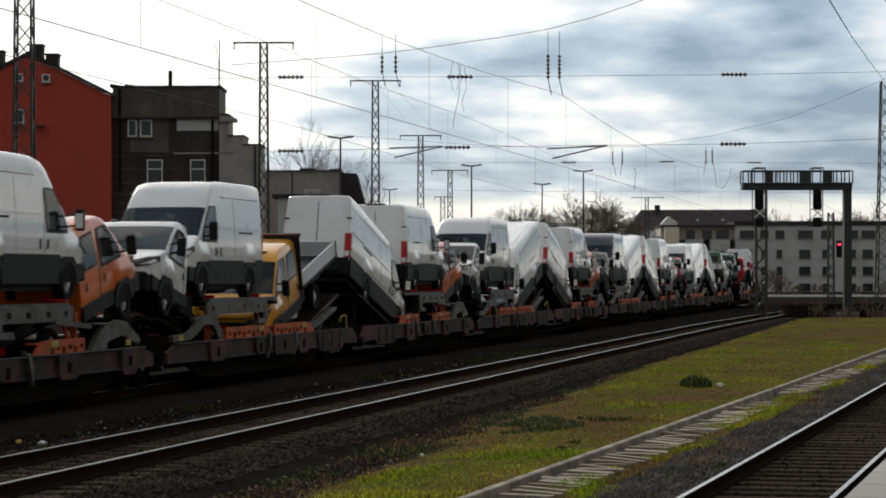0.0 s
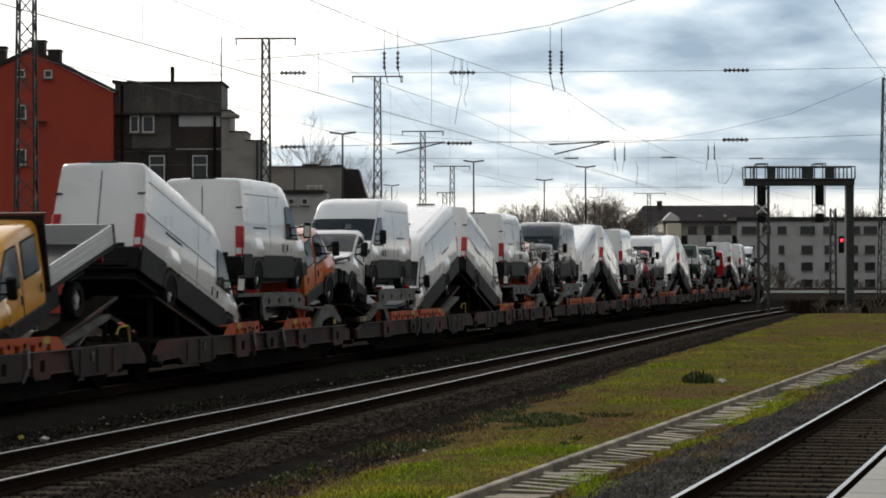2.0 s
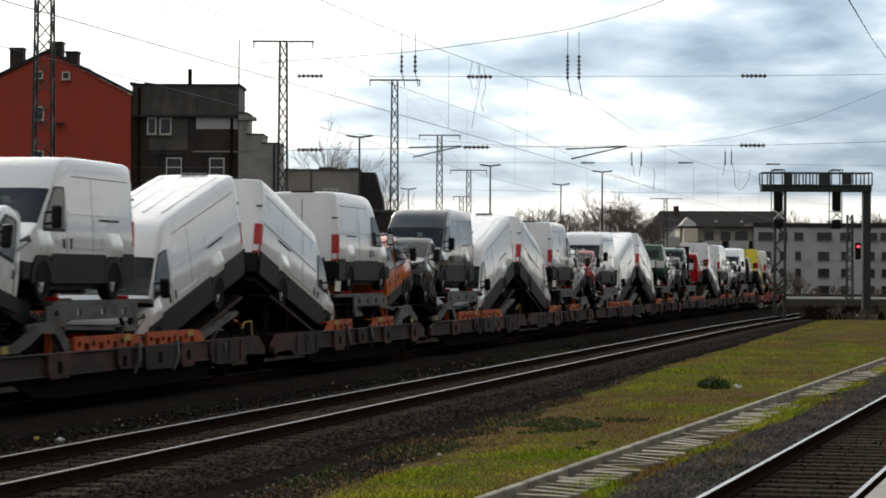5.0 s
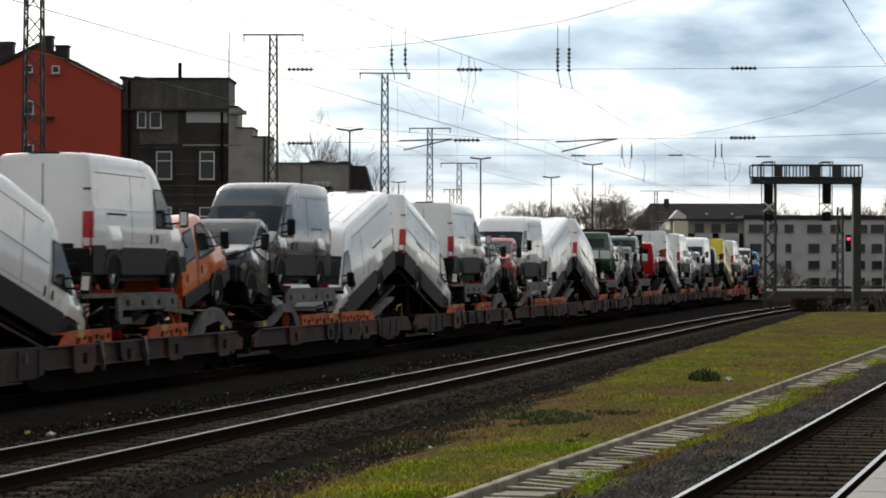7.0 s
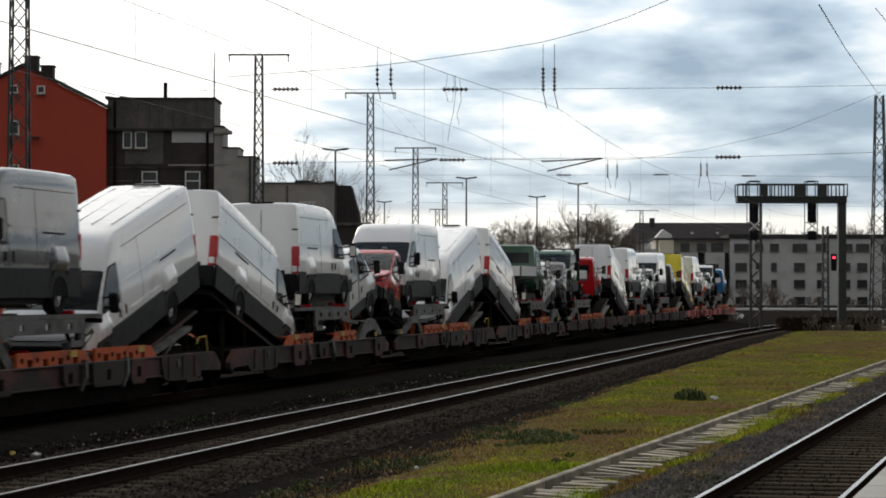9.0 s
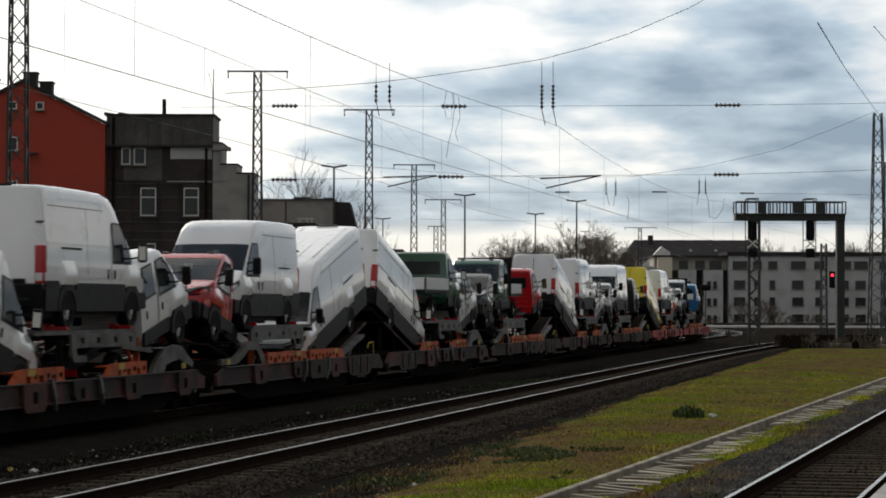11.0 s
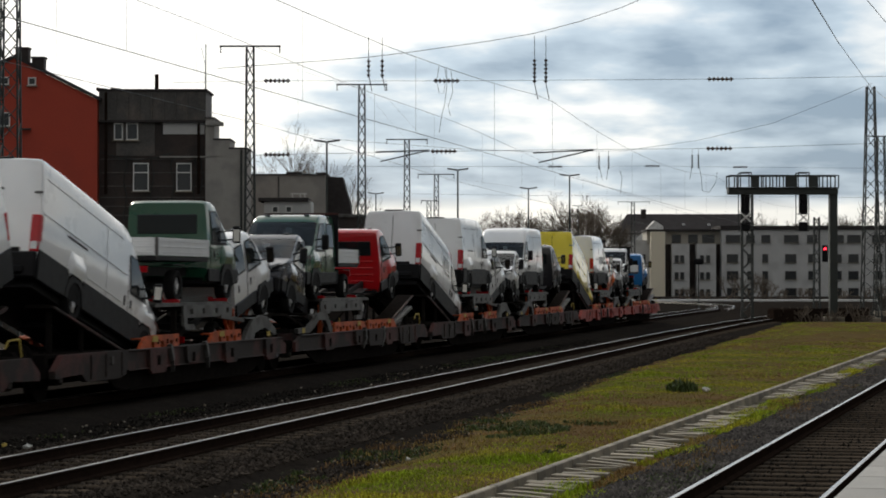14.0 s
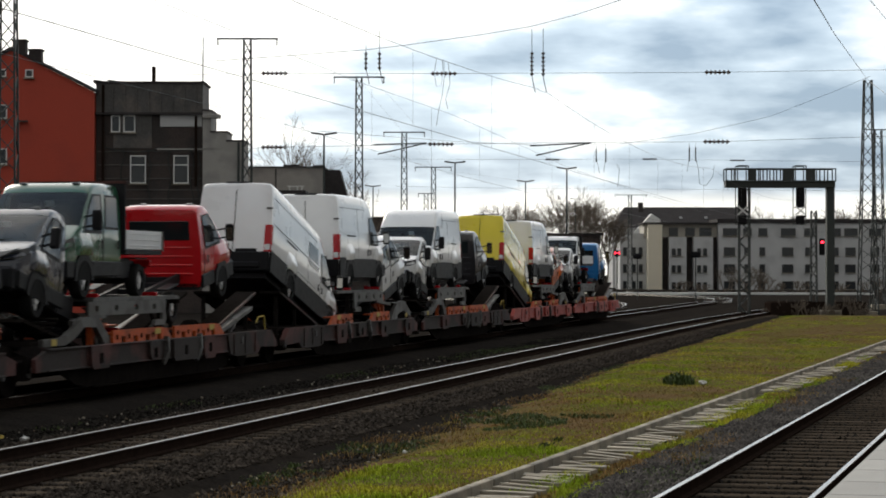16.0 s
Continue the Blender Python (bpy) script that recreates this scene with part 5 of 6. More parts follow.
def well_shade_mesh(s, y):
    """A solid dark plug that stands for the shaded hollow round a wheel."""
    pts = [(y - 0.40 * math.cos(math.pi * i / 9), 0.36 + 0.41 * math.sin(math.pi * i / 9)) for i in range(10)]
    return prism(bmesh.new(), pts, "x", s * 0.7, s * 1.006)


def front(root, st, body, high, win2=False):
    """Body shell, glass, lights, grille, mirrors and seats of the cab; the glass runs from the scuttle to the roof."""
    glass_rows = (4, 5)

    def is_screen(a, k):
        return a in glass_rows and k >= 9
    shell = part("body", loft(st, lambda a, k, i: not is_screen(a, k)), body, root)
    smooth(shell, 50)
    scr = part("windscreen", loft(st, lambda a, k, i: is_screen(a, k)), PANE, root)
    smooth(scr, 60)
    hood = 1.42
    top = 2.02 if not high else 2.06
    for s in (-1, 1):
        # door window with a black surround, narrowing towards the mirror
        def wide(y):
            return 1.0 if high else float(np.interp(y, (0.86, 1.2, 1.52, 1.64), (1.0, 0.99, 0.98, 0.97)))
        part("window_surround", sheet_on(s, np.linspace(1.27, top + 0.03, 9), ((1.27, 1.02), (1.52, 1.11), (1.82, 1.36), (top + 0.03, 1.63)), ((1.27, 2.07), (top + 0.03, 2.10)), 0.008, wide), PLASTIC, root)
        part("door_window", sheet_on(s, np.linspace(1.33, top, 8), ((1.33, 1.10), (1.52, 1.18), (1.82, 1.42), (top, 1.68)), ((1.33, 2.02), (top, 2.05)), 0.013, wide), SIDEPANE, root)
        smooth(part("arch_flare", flare(s, 1.0, 1 if high else 0.99), body, root), 60)
        part("door_seam", strip(s, ((2.16, 0.72), (2.16, 1.42), (2.12, 2.05)), 0.014, 0.003, 1 if high else 0.975), PLASTIC, root)
        if win2:
            part("rear_window_surround", sheet_on(s, np.linspace(1.36, 2.05, 8), ((1.36, 2.24), (2.05, 2.32)), ((1.36, 3.02), (2.05, 3.02)), 0.008, wide), PLASTIC, root)
            bm = sheet_on(s, np.linspace(1.41, 2.01, 7), ((1.41, 2.29), (2.01, 2.37)), ((1.41, 2.97), (2.01, 2.97)), 0.013, wide)
            part("rear_door_window", bm, SIDEPANE, root)
        # mirror on two arms
        bm = boxes(((s * 1.25, 1.05, 1.52), (0.19, 0.12, 0.40), pose(0, 0, 0, 0, 0, -14 * s)), bevel=0.03)
        mir = part("mirror", bm, PLASTIC, root)
        for z in (1.42, 1.62):
            bm = bmesh.new()
            strut(bm, (s * 0.98, 1.16, z - 0.03), (s * 1.2, 1.07, z), 0.035)
            part("mirror_arm", bm, PLASTIC, mir)
        part("mirror_glass", boxes(((s * 1.265, 1.112, 1.53), (0.14, 0.008, 0.33), pose(0, 0, 0, 4, 0, -14 * s))), MIRROR, mir)
        # head lamp wrapped round the corner
        bm = bmesh.new()
        pr = [(s * 0.52, -0.01, 0.97), (s * 0.90, 0.03, 1.04), (s * 1.0, 0.42, 1.17), (s * 1.005, 0.46, 1.06), (s * 0.965, 0.0, 0.90), (s * 0.54, -0.05, 0.86)]
        bm.faces.new([bm.verts.new(p) for p in pr])
        r = bmesh.ops.extrude_face_region(bm, geom=bm.faces[:])
        bmesh.ops.translate(bm, verts=[v for v in r["geom"] if isinstance(v, bmesh.types.BMVert)], vec=(s * 0.02, -0.02, 0.02))
        part("headlight", bm, LENS, root)
        part("door_handle", boxes(((s * 1.012, 2.0, 1.06), (0.02, 0.06, 0.17)), bevel=0.008), PLASTIC, root)
        if win2:
            part("rear_door_handle", boxes(((s * 1.0, 2.95, 1.06), (0.02, 0.06, 0.17)), bevel=0.008), PLASTIC, root)
        wheel(root, s * 0.90, 1.0)
        # wheel arch
        part("wheel_arch", arch_mesh(s * 0.985, 1.0), PLASTIC, root)
        part("wheel_well_shade", well_shade_mesh(s, 1.0), RUBBER, root)
    bm = boxes(((0, 0.02, 0.53), (1.90, 0.30, 0.44)), bevel=0.06)
    part("front_bumper", bm, PLASTIC, root)
    part("front_corner", boxes(((-0.93, 0.34, 0.56), (0.14, 0.5, 0.36)), bevel=0.04), PLASTIC, root)
    part("front_corner", boxes(((0.93, 0.34, 0.56), (0.14, 0.5, 0.36)), bevel=0.04), PLASTIC, root)
    bm = boxes(((0, -0.075, 0.80), (1.0, 0.012, 0.03)), ((0, -0.075, 0.74), (0.9, 0.012, 0.03)), ((0, -0.14, 0.44), (0.5, 0.012, 0.11)))
    part("grille_bar", bm, GALV, root)
    part("bonnet_seam", tube([(-0.93, 0.50, 1.235), (-0.75, 0.16, 1.075), (-0.5, 0.06, 1.0), (0.5, 0.06, 1.0), (0.75, 0.16, 1.075), (0.93, 0.50, 1.235)], 0.012, 4), PLASTIC, root)
    bm = boxes(((0, 0.95, 1.25), (1.7, 0.35, 0.25)), ((-0.45, 1.75, 1.0), (0.5, 0.5, 0.2)), ((0.35, 1.75, 1.0), (0.9, 0.5, 0.2)), bevel=0.04)
    part("dashboard", bm, SEAT, root)
    bm = boxes(((-0.45, 2.0, 1.35), (0.5, 0.16, 0.75)), ((0.38, 2.0, 1.35), (0.9, 0.16, 0.7)), bevel=0.05)
    part("seat", bm, SEAT, root)
    bm = boxes(((0, 2.22, 1.2), (1.76, 0.03, 1.5)), ((0, 1.9, 1.99), (1.6, 0.66, 0.03)), ((-0.93, 1.5, 0.98), (0.03, 1.2, 0.85)), ((0.93, 1.5, 0.98), (0.03, 1.2, 0.85)), ((0, 1.3, 0.56), (1.8, 1.8, 0.03)), ((0, 0.72, 1.0), (1.76, 0.03, 0.6)))
    part("cab_lining", bm, SEAT, root)
    bm = bmesh.new()
    for i in range(12):
        a, b = i * math.pi / 6, (i + 1) * math.pi / 6
        strut(bm, (0.42 + 0.2 * math.cos(a), 1.25 - 0.06 * math.sin(a), 1.45 + 0.19 * math.sin(a)), (0.42 + 0.2 * math.cos(b), 1.25 - 0.06 * math.sin(b), 1.45 + 0.19 * math.sin(b)), 0.025)
    part("steering_wheel", bm, SEAT, root)
    part("windscreen_sheet", boxes(((0.15, 1.42, 1.80), (0.16, 0.01, 0.24), pose(0, 0, 0, 40))), PAPER, root)
    part("windscreen_note", boxes(((-0.25, 1.02, 1.44), (0.34, 0.16, 0.008), pose(0, 0, 0, 35))), PAPER, root)
    bm = bmesh.new()
    for x, a in ((-0.55, 20), (0.25, 20)):
        strut(bm, (x, 0.88, 1.45), (x + 0.55, 1.02, 1.54), 0.02)
    part("wiper", bm, PLASTIC, root)
    part("grille", boxes(((0, -0.02, 0.80), (1.06, 0.10, 0.26)), bevel=0.04), PLASTIC, root)
    part("plate_holder", boxes(((0, -0.15, 0.62), (0.52, 0.015, 0.12))), PLASTIC, root)


def panel_van(body, label, window=False, ext=0.0):
    """A high-roofed van; ext lengthens it behind the cab."""
    root = thing("panel_van", label, "van", "vans on the train")
    front(root, [(y + (ext if y > 4 else ext / 2 if y > 3 else 0), zt, w, zb) for y, zt, w, zb in HIGH], body, True)
    ax, e = 4.52 + ext * 0.42, ext
    for s in (-1, 1):
        wheel(root, s * 0.90, ax)
        bm = boxes(((s * 0.975, (1.385 + ax - 0.385) / 2, 0.60), (0.09, ax - 1.77, 0.56)), bevel=0.02)
        part("sill_cladding", bm, PLASTIC, root)
        part("rear_cladding", boxes(((s * 0.97, (ax + 0.385 + 5.66 + e) / 2, 0.62), (0.09, 5.27 + e - ax, 0.58)), bevel=0.02), PLASTIC, root)
        part("wheel_arch", arch_mesh(s * 0.99, ax), PLASTIC, root)
        part("wheel_well_shade", well_shade_mesh(s, ax), RUBBER, root)
        # pressed bulge over the rear wheel, slide rail, body creases and door seams
        smooth(part("arch_flare", flare(s, ax), body, root), 60)
        part("slide_rail", strip(s, ((3.78 + e * 0.6, 1.52), (4.83 + e * 0.6, 1.52)), 0.04, 0.012), PLASTIC, root)
        part("body_crease", strip(s, ((2.25, 1.62), (5.5 + e, 1.62)), 0.035, 0.016), body, root)
        part("body_crease", strip(s, ((2.6, 1.0), (ax - 0.55, 1.0)), 0.05, 0.010), body, root)
        part("roof_seam", strip(s, ((2.5, 2.30), (5.4 + e, 2.30)), 0.016, 0.003), PLASTIC, root)
        part("door_seam", strip(s, ((3.46, 0.9), (3.46, 2.28)), 0.010, 0.003), PLASTIC, root)
        part("slide_door_handle", boxes(((s * 1.008, 2.36, 1.06), (0.02, 0.06, 0.2)), bevel=0.008), PLASTIC, root)
        lamp = part("tail_lamp", boxes(((s * 0.895, 5.668 + e, 1.20), (0.17, 0.05, 0.70)), ((s * 0.975, 5.61 + e, 1.20), (0.045, 0.14, 0.70)), bevel=0.012), LAMPRED, root)
        part("reversing_lens", boxes(((s * 0.895, 5.672 + e, 0.97), (0.15, 0.05, 0.16)), ((s * 0.979, 5.61 + e, 0.97), (0.045, 0.12, 0.16)), bevel=0.01), ALU, lamp)
        part("hinge", boxes(((s * 0.9, 5.675 + e, 1.98), (0.16, 0.03, 0.045)), ((s * 0.93, 5.675 + e, 0.98), (0.12, 0.03, 0.045)), bevel=0.008), GALV, root)
        if window:
            bm = sheet_on(s, np.linspace(1.48, 2.1, 7), ((1.48, 2.42), (2.1, 2.42)), ((1.48, 3.36), (2.1, 3.36)), 0.010, lambda y: 1.0)
            part("side_window", bm, SIDEPANE, root)
    for x in (-0.62, -0.2, 0.2, 0.62):
        part("roof_rib", boxes(((x, 4.1 + e / 2, 2.682), (0.05, 2.3 + e, 0.014)), bevel=0.005), body, root)
    part("rear_bumper", boxes(((0, 5.61 + e, 0.60), (1.94, 0.26, 0.5)), ((0, 5.69 + e, 0.50), (1.5, 0.2, 0.16)), bevel=0.03), PLASTIC, root)
    part("door_seam", boxes(((0, 5.667 + e, 1.6), (0.014, 0.012, 1.75))), PLASTIC, root)
    part("plate_recess", boxes(((-0.35, 5.675 + e, 0.86), (0.56, 0.02, 0.16)), bevel=0.01), PLASTIC, root)
    part("number_plate_lamp", boxes(((0.62, 5.75 + e, 0.78), (0.2, 0.03, 0.07))), PAPER, root)
    part("roof_lamp", boxes(((0, 5.58 + e, 2.67), (0.62, 0.12, 0.05)), bevel=0.02), PLASTIC, root, "black high-level brake lamp housing")
    part("underbody", boxes(((0, 3.2 + e / 2, 0.38), (1.7, 4.6 + e, 0.32)), ((0.3, 3.3, 0.27), (0.6, 1.3, 0.25))), PRIMER, root)
    part("axle", bar(bmesh.new(), (-0.8, ax, 0.345), (0.8, ax, 0.345), 0.07), PRIMER, root)
    part("axle", bar(bmesh.new(), (-0.8, 1.0, 0.345), (0.8, 1.0, 0.345), 0.05), PRIMER, root)
    return root


def truck(body, label, crew=False, load="", short=0.0):
    """A light truck: cab or crew cab on a ladder chassis; load: bare, dropside or tipper."""
    root = thing("crew_cab_truck" if crew else "light_truck", label, "truck", "trucks on the train")
    front(root, CREW if crew else LOW, body, False, crew)
    end, ax = (6.6 - short, 4.75 - short * 0.3) if crew else (6.0, 4.45)
    cab = 3.2 if crew else 2.36
    bm = boxes(((-0.4, (cab + end) / 2 - 0.6, 0.66), (0.09, end - cab + 1.2, 0.2)), ((0.4, (cab + end) / 2 - 0.6, 0.66), (0.09, end - cab + 1.2, 0.2)),
               *[((0, cab + 0.3 + i * 0.8, 0.66), (0.8, 0.07, 0.14)) for i in range(int((end - cab) / 0.8) + 1)], ((0.62, cab + 0.55, 0.6), (0.4, 0.8, 0.4)))
    part("chassis_frame", bm, PRIMER, root)
    part("cab_floor", boxes(((0, cab / 2 + 0.3, 0.46), (1.7, cab - 0.6, 0.14))), PRIMER, root)
    for s in (-1, 1):
        wheel(root, s * 0.84, ax)
        part("sill_cladding", boxes(((s * 0.965, (1.5 + cab) / 2, 0.58), (0.06, cab - 1.5, 0.3)), bevel=0.02), PLASTIC, root)
        part("tail_lamp", boxes(((s * 0.62, end, 0.7), (0.36, 0.06, 0.14)), bevel=0.01), LAMPRED, root)
        part("mudguard", boxes(((s * 0.84, ax, 0.80), (0.28, 0.8, 0.03)), bevel=0.01), PLASTIC, root)
    part("axle", bar(bmesh.new(), (-0.8, ax, 0.345), (0.8, ax, 0.345), 0.08), PRIMER, root)
    part("axle", bar(bmesh.new(), (-0.8, 1.0, 0.345), (0.8, 1.0, 0.345), 0.05), PRIMER, root)
    # rear wall window, pressed ribs of the back wall
    part("rear_window", boxes(((0, cab + 0.0, 1.74), (1.42, 0.03, 0.44)), bevel=0.012), SIDEPANE, root)
    part("pressed_rib", boxes(*[((0, cab + 0.005, z), (1.5, 0.02, 0.05)) for z in (0.75, 0.95, 1.15, 1.35)], bevel=0.009), body, root)
    part("filler_cap", boxes(((0.45, cab + 0.01, 0.98), (0.2, 0.02, 0.2)), bevel=0.009), PLASTIC, root)
    for x in (-0.55, 0.55):
        part("roof_marker", boxes(((x, 1.76, 2.26), (0.14, 0.1, 0.05)), bevel=0.015), LENS, root)
    if load:
        y0, y1 = cab + 0.12, end + 0.1
        my = (y0 + y1) / 2
        part("load_bed", boxes(((0, my, 0.93), (2.04, y1 - y0, 0.10)), bevel=0.01), PRIMER, root)
        for s in (-1, 1):
            bm = boxes(((s * 1.02, my, 1.18), (0.035, y1 - y0, 0.38)), *[((s * 1.042, my, z), (0.012, y1 - y0 - 0.1, 0.02)) for z in (1.06, 1.18, 1.30)], bevel=0.004)
            part("dropside", bm, ALU, root)
            part("corner_post", boxes(((s * 1.03, y1 - 0.02, 1.17), (0.06, 0.06, 0.42))), GALV, root)
        part("tailboard", boxes(((0, y1, 1.18), (2.0, 0.035, 0.38)), *[((0, y1 + 0.02, z), (1.9, 0.012, 0.02)) for z in (1.06, 1.18, 1.30)], bevel=0.004), ALU, root)
        if load == "tipper":
            part("bulkhead", boxes(((0, y0 - 0.03, 1.65), (2.06, 0.06, 1.35)), bevel=0.01), PRIMER, root)
            part("headboard_rail", boxes(((0, y0 - 0.03, 2.34), (2.14, 0.09, 0.05)), ((0.0, y0 - 0.03, 2.30), (2.1, 0.05, 0.04))), WAGON, root)
    return root


# ---- the train: wagons ----
HALF = 16.0


def half_wagon(steel, label, far):
    """Half of a double-deck car carrier with an open well; local y runs from the outer end to the inner joint. The far half has longer guides and a flap."""
    root = thing("car_carrier_wagon", label, "wagon", "wagons of the train")
    for s in (-1, 1):
        # slim upper sill, a deep end block and a recessed belly
        bm = bmesh.new()
        prism(bm, [(4.2, 0.84), (15.2, 0.84), (15.75, 0.70), (15.75, 0.46), (4.2, 0.46)], "x", s * 1.33, s * 1.41)
        sill = part("side_sill", bm, steel, root)
        part("sill_flange", boxes(((s * 1.38, 9.7, 0.855), (0.16, 11.0, 0.035)), ((s * 1.38, 9.7, 0.47), (0.15, 11.0, 0.03)), bevel=0.008), steel, sill)
        bm = bmesh.new()
        prism(bm, [(0.25, 0.60), (0.7, 0.88), (4.15, 0.88), (4.25, 0.80), (4.05, 0.40), (3.6, 0.34), (1.9, 0.34), (1.6, 0.50), (0.25, 0.46)], "x", s * 1.32, s * 1.45)
        block = part("end_block", bm, steel, root)
        for y in (2.1, 2.9, 3.8):
            part("block_rib", boxes(((s * 1.46, y, 0.62), (0.03, 0.07, 0.44))), steel, block)
        part("tie_ring", boxes(((s * 1.465, 3.2, 0.70), (0.03, 0.12, 0.16)), bevel=0.01), GALV, block)
        bm = bmesh.new()
        prism(bm, [(3.2, 0.47), (14.4, 0.47), (13.4, 0.14), (12.6, 0.06), (4.6, 0.06), (3.9, 0.14)], "x", s * 1.22, s * 1.28)
        belly = part("belly_beam", bm, DIRT, root, "sooty black belly beam")
        part("belly_flange", boxes(((s * 1.26, 8.6, 0.075), (0.18, 8.0, 0.03))), DIRT, belly)
        # pockets hanging from the sill, each with a rounded dark gap beside it
        for y, w, z0 in (((5.9, 1.1, 0.36), (8.2, 0.9, 0.50), (11.0, 1.0, 0.40), (14.2, 0.9, 0.36)) if not far else ((5.7, 0.9, 0.38), (7.4, 1.7, 0.40), (9.4, 0.7, 0.48), (12.6, 1.1, 0.42))):
            bm = bmesh.new()
            prism(bm, [(y - w / 2, 0.86), (y + w / 2, 0.86), (y + w / 2 - 0.04, z0 + 0.08), (y + w / 2 - 0.14, z0), (y - w / 2 + 0.14, z0), (y - w / 2 + 0.04, z0 + 0.08)], "x", s * 1.41, s * 1.49)
            pk = part("stake_pocket", bm, steel, sill)
            part("pocket_slot", boxes(((s * 1.492, y, 0.62), (0.012, 0.20, 0.20)), bevel=0.005), DIRT, pk)
        for y in ((6.75, 9.15) if not far else (8.55, 6.3)):
            bm = bmesh.new()
            strut(bm, (s * 1.43, y, 0.92), (s * 1.47, y + 0.06, 0.60), 0.10)
            strut(bm, (s * 1.47, y + 0.06, 0.60), (s * 1.43, y + 0.22, 0.36), 0.08)
            part("lashing_hook", bm, GALV, root)
        # orange wheel-guide boxes: a wedge-ended plate with cut-outs
        for y0, y1 in (((5.3, 7.6), (9.9, 12.1)) if not far else ((4.5, 7.8), (8.2, 11.6))):
            n = 3 if not far else 4
            g = part("wheel_guide", prism(bmesh.new(), [(y0 - 0.25, 0.86), (y0 + 0.12, 1.10), (y0 + 0.5, 1.12), (y0 + 0.5, 0.86)], "x", s * 1.30, s * 1.36), BRACKET, root, "orange slotted wheel guide")
            step = (y1 - y0 - 0.5) / n
            bm = boxes(((s * 1.33, (y0 + 0.5 + y1) / 2, 1.06), (0.05, y1 - y0 - 0.5, 0.13)))
            for i in range(n):
                box(bm, (s * 1.33, y0 + 0.5 + step * (i + 0.66), 0.925), (0.058, step * 0.68, 0.13))
            part("guide_plate", bm, BRACKET, g)
            part("guide_ledge", boxes(((s * 1.20, (y0 + y1) / 2, 1.06), (0.22, y1 - y0, 0.03))), BRACKET, g)
            for i in range(n):
                part("guide_slot", boxes(((s * 1.363, y0 + 0.5 + step * (i + 0.70), 0.985), (0.008, 0.10, 0.09))), DIRT, g)
            part("yellow_mark", boxes(((s * 1.368, y0 + 0.72, 1.05), (0.006, 0.34, 0.12))), MARK, g)
        # grey bent ramp arch by the inner joint
        bm = bmesh.new()
        if far:
            prism(bm, [(11.45, 0.86), (11.9, 0.86), (12.35, 1.20), (13.0, 1.22), (13.5, 1.02), (14.0, 0.90), (15.1, 0.90), (15.1, 1.03), (14.1, 1.05), (13.6, 1.20), (13.1, 1.41), (12.2, 1.38)], "x", s * 1.25 - 0.05, s * 1.25 + 0.05)
        else:
            prism(bm, [(12.6, 0.86), (13.35, 0.86), (13.5, 1.02), (14.3, 1.12), (15.2, 0.92), (15.3, 1.02), (14.5, 1.38), (14.1, 1.42), (13.3, 1.32), (12.9, 1.12)], "x", s * 1.25 - 0.05, s * 1.25 + 0.05)
        arch = part("ramp_arch", bm, GALV, root, "grey steel ramp arch")
        part("arch_flange", boxes(((s * 1.16, 13.2 if not far else 12.7, 1.36), (0.26, 0.9, 0.03)), bevel=0.008), GALV, arch)
        part("arch_tread", boxes(*[((s * 0.98, 14.2 + 0.16 * i, 1.39 - 0.075 * i), (0.5, 0.06, 0.03), pose(0, 0, 0, -25)) for i in range(4)]), DIRT, arch)
        part("yellow_mark", boxes(((s * 1.305, 14.6, 0.97), (0.008, 0.26, 0.12))), MARK, arch)
        # upper deck side plate with square holes and a dropped bracket
        y0, y1, zt, zb = (8.3, 11.85, 1.71, 1.44) if not far else (8.0, 12.6, 1.69, 1.42)
        bm = boxes(((s * 1.20, (y0 + y1) / 2, zt - 0.04), (0.05, y1 - y0, 0.08)), ((s * 1.20, (y0 + y1) / 2, zb + 0.04), (0.05, y1 - y0, 0.08)))
        hole = [y0 + (y1 - y0) * k for k in (0.16, 0.40, 0.66, 0.90)]
        a = y0
        for h in hole + [y1 + 0.09]:
            box(bm, (s * 1.20, (a + h - 0.09) / 2, (zt + zb) / 2), (0.05, h - 0.09 - a, zt - zb - 0.16))
            a = h + 0.09
        plate = part("deck_side_plate", bm, GALV, root, "grey perforated upper deck side plate")
        bm = bmesh.new()
        prism(bm, [(y0, zb), (y0 + 0.22, zb), (y0 + 0.24, zb - 0.14), (y0 + 0.7, zb - 0.14), (y0 + 0.78, zb - 0.26), (y0 + 0.1, zb - 0.26), (y0, zb - 0.16)], "x", s * 1.17, s * 1.24)
        part("plate_bracket", bm, GALV, plate)
        bm = bmesh.new()
        strut(bm, (s * 1.2, y1 - 0.9, zb), (s * 1.2, y1 + 0.9, zb - 0.12), 0.09)
        part("plate_arm", bm, GALV, plate)
        for y in (8.0, 12.2):
            bm = bmesh.new()
            strut(bm, (s * 1.1, y, 0.8), (s * 1.1, y, 1.6), 0.11)
            strut(bm, (s * 1.1, y, 0.85), (s * 1.1, y + (0.7 if y < 9 else -0.7), 1.5), 0.06)
            part("deck_post", bm, BRACKET if y > 9 else DIRT, root)
        part("wheel_track", boxes(((s * 0.86, 9.4, 1.715), (0.5, 5.3, 0.05)), ((s * 0.86, 9.4, 1.755), (0.5, 5.1, 0.03))), GALV, root, "upper deck wheel track")
        for y in ((8.4, 11.9) if not far else (8.2, 11.7)):
            part("wheel_chock", boxes(((s * 0.86, y, 1.80), (0.46, 0.10, 0.09)), ((s * 0.68, y, 1.84), (0.08, 0.22, 0.08)), bevel=0.012), LAMPRED, root, "red wheel chock")
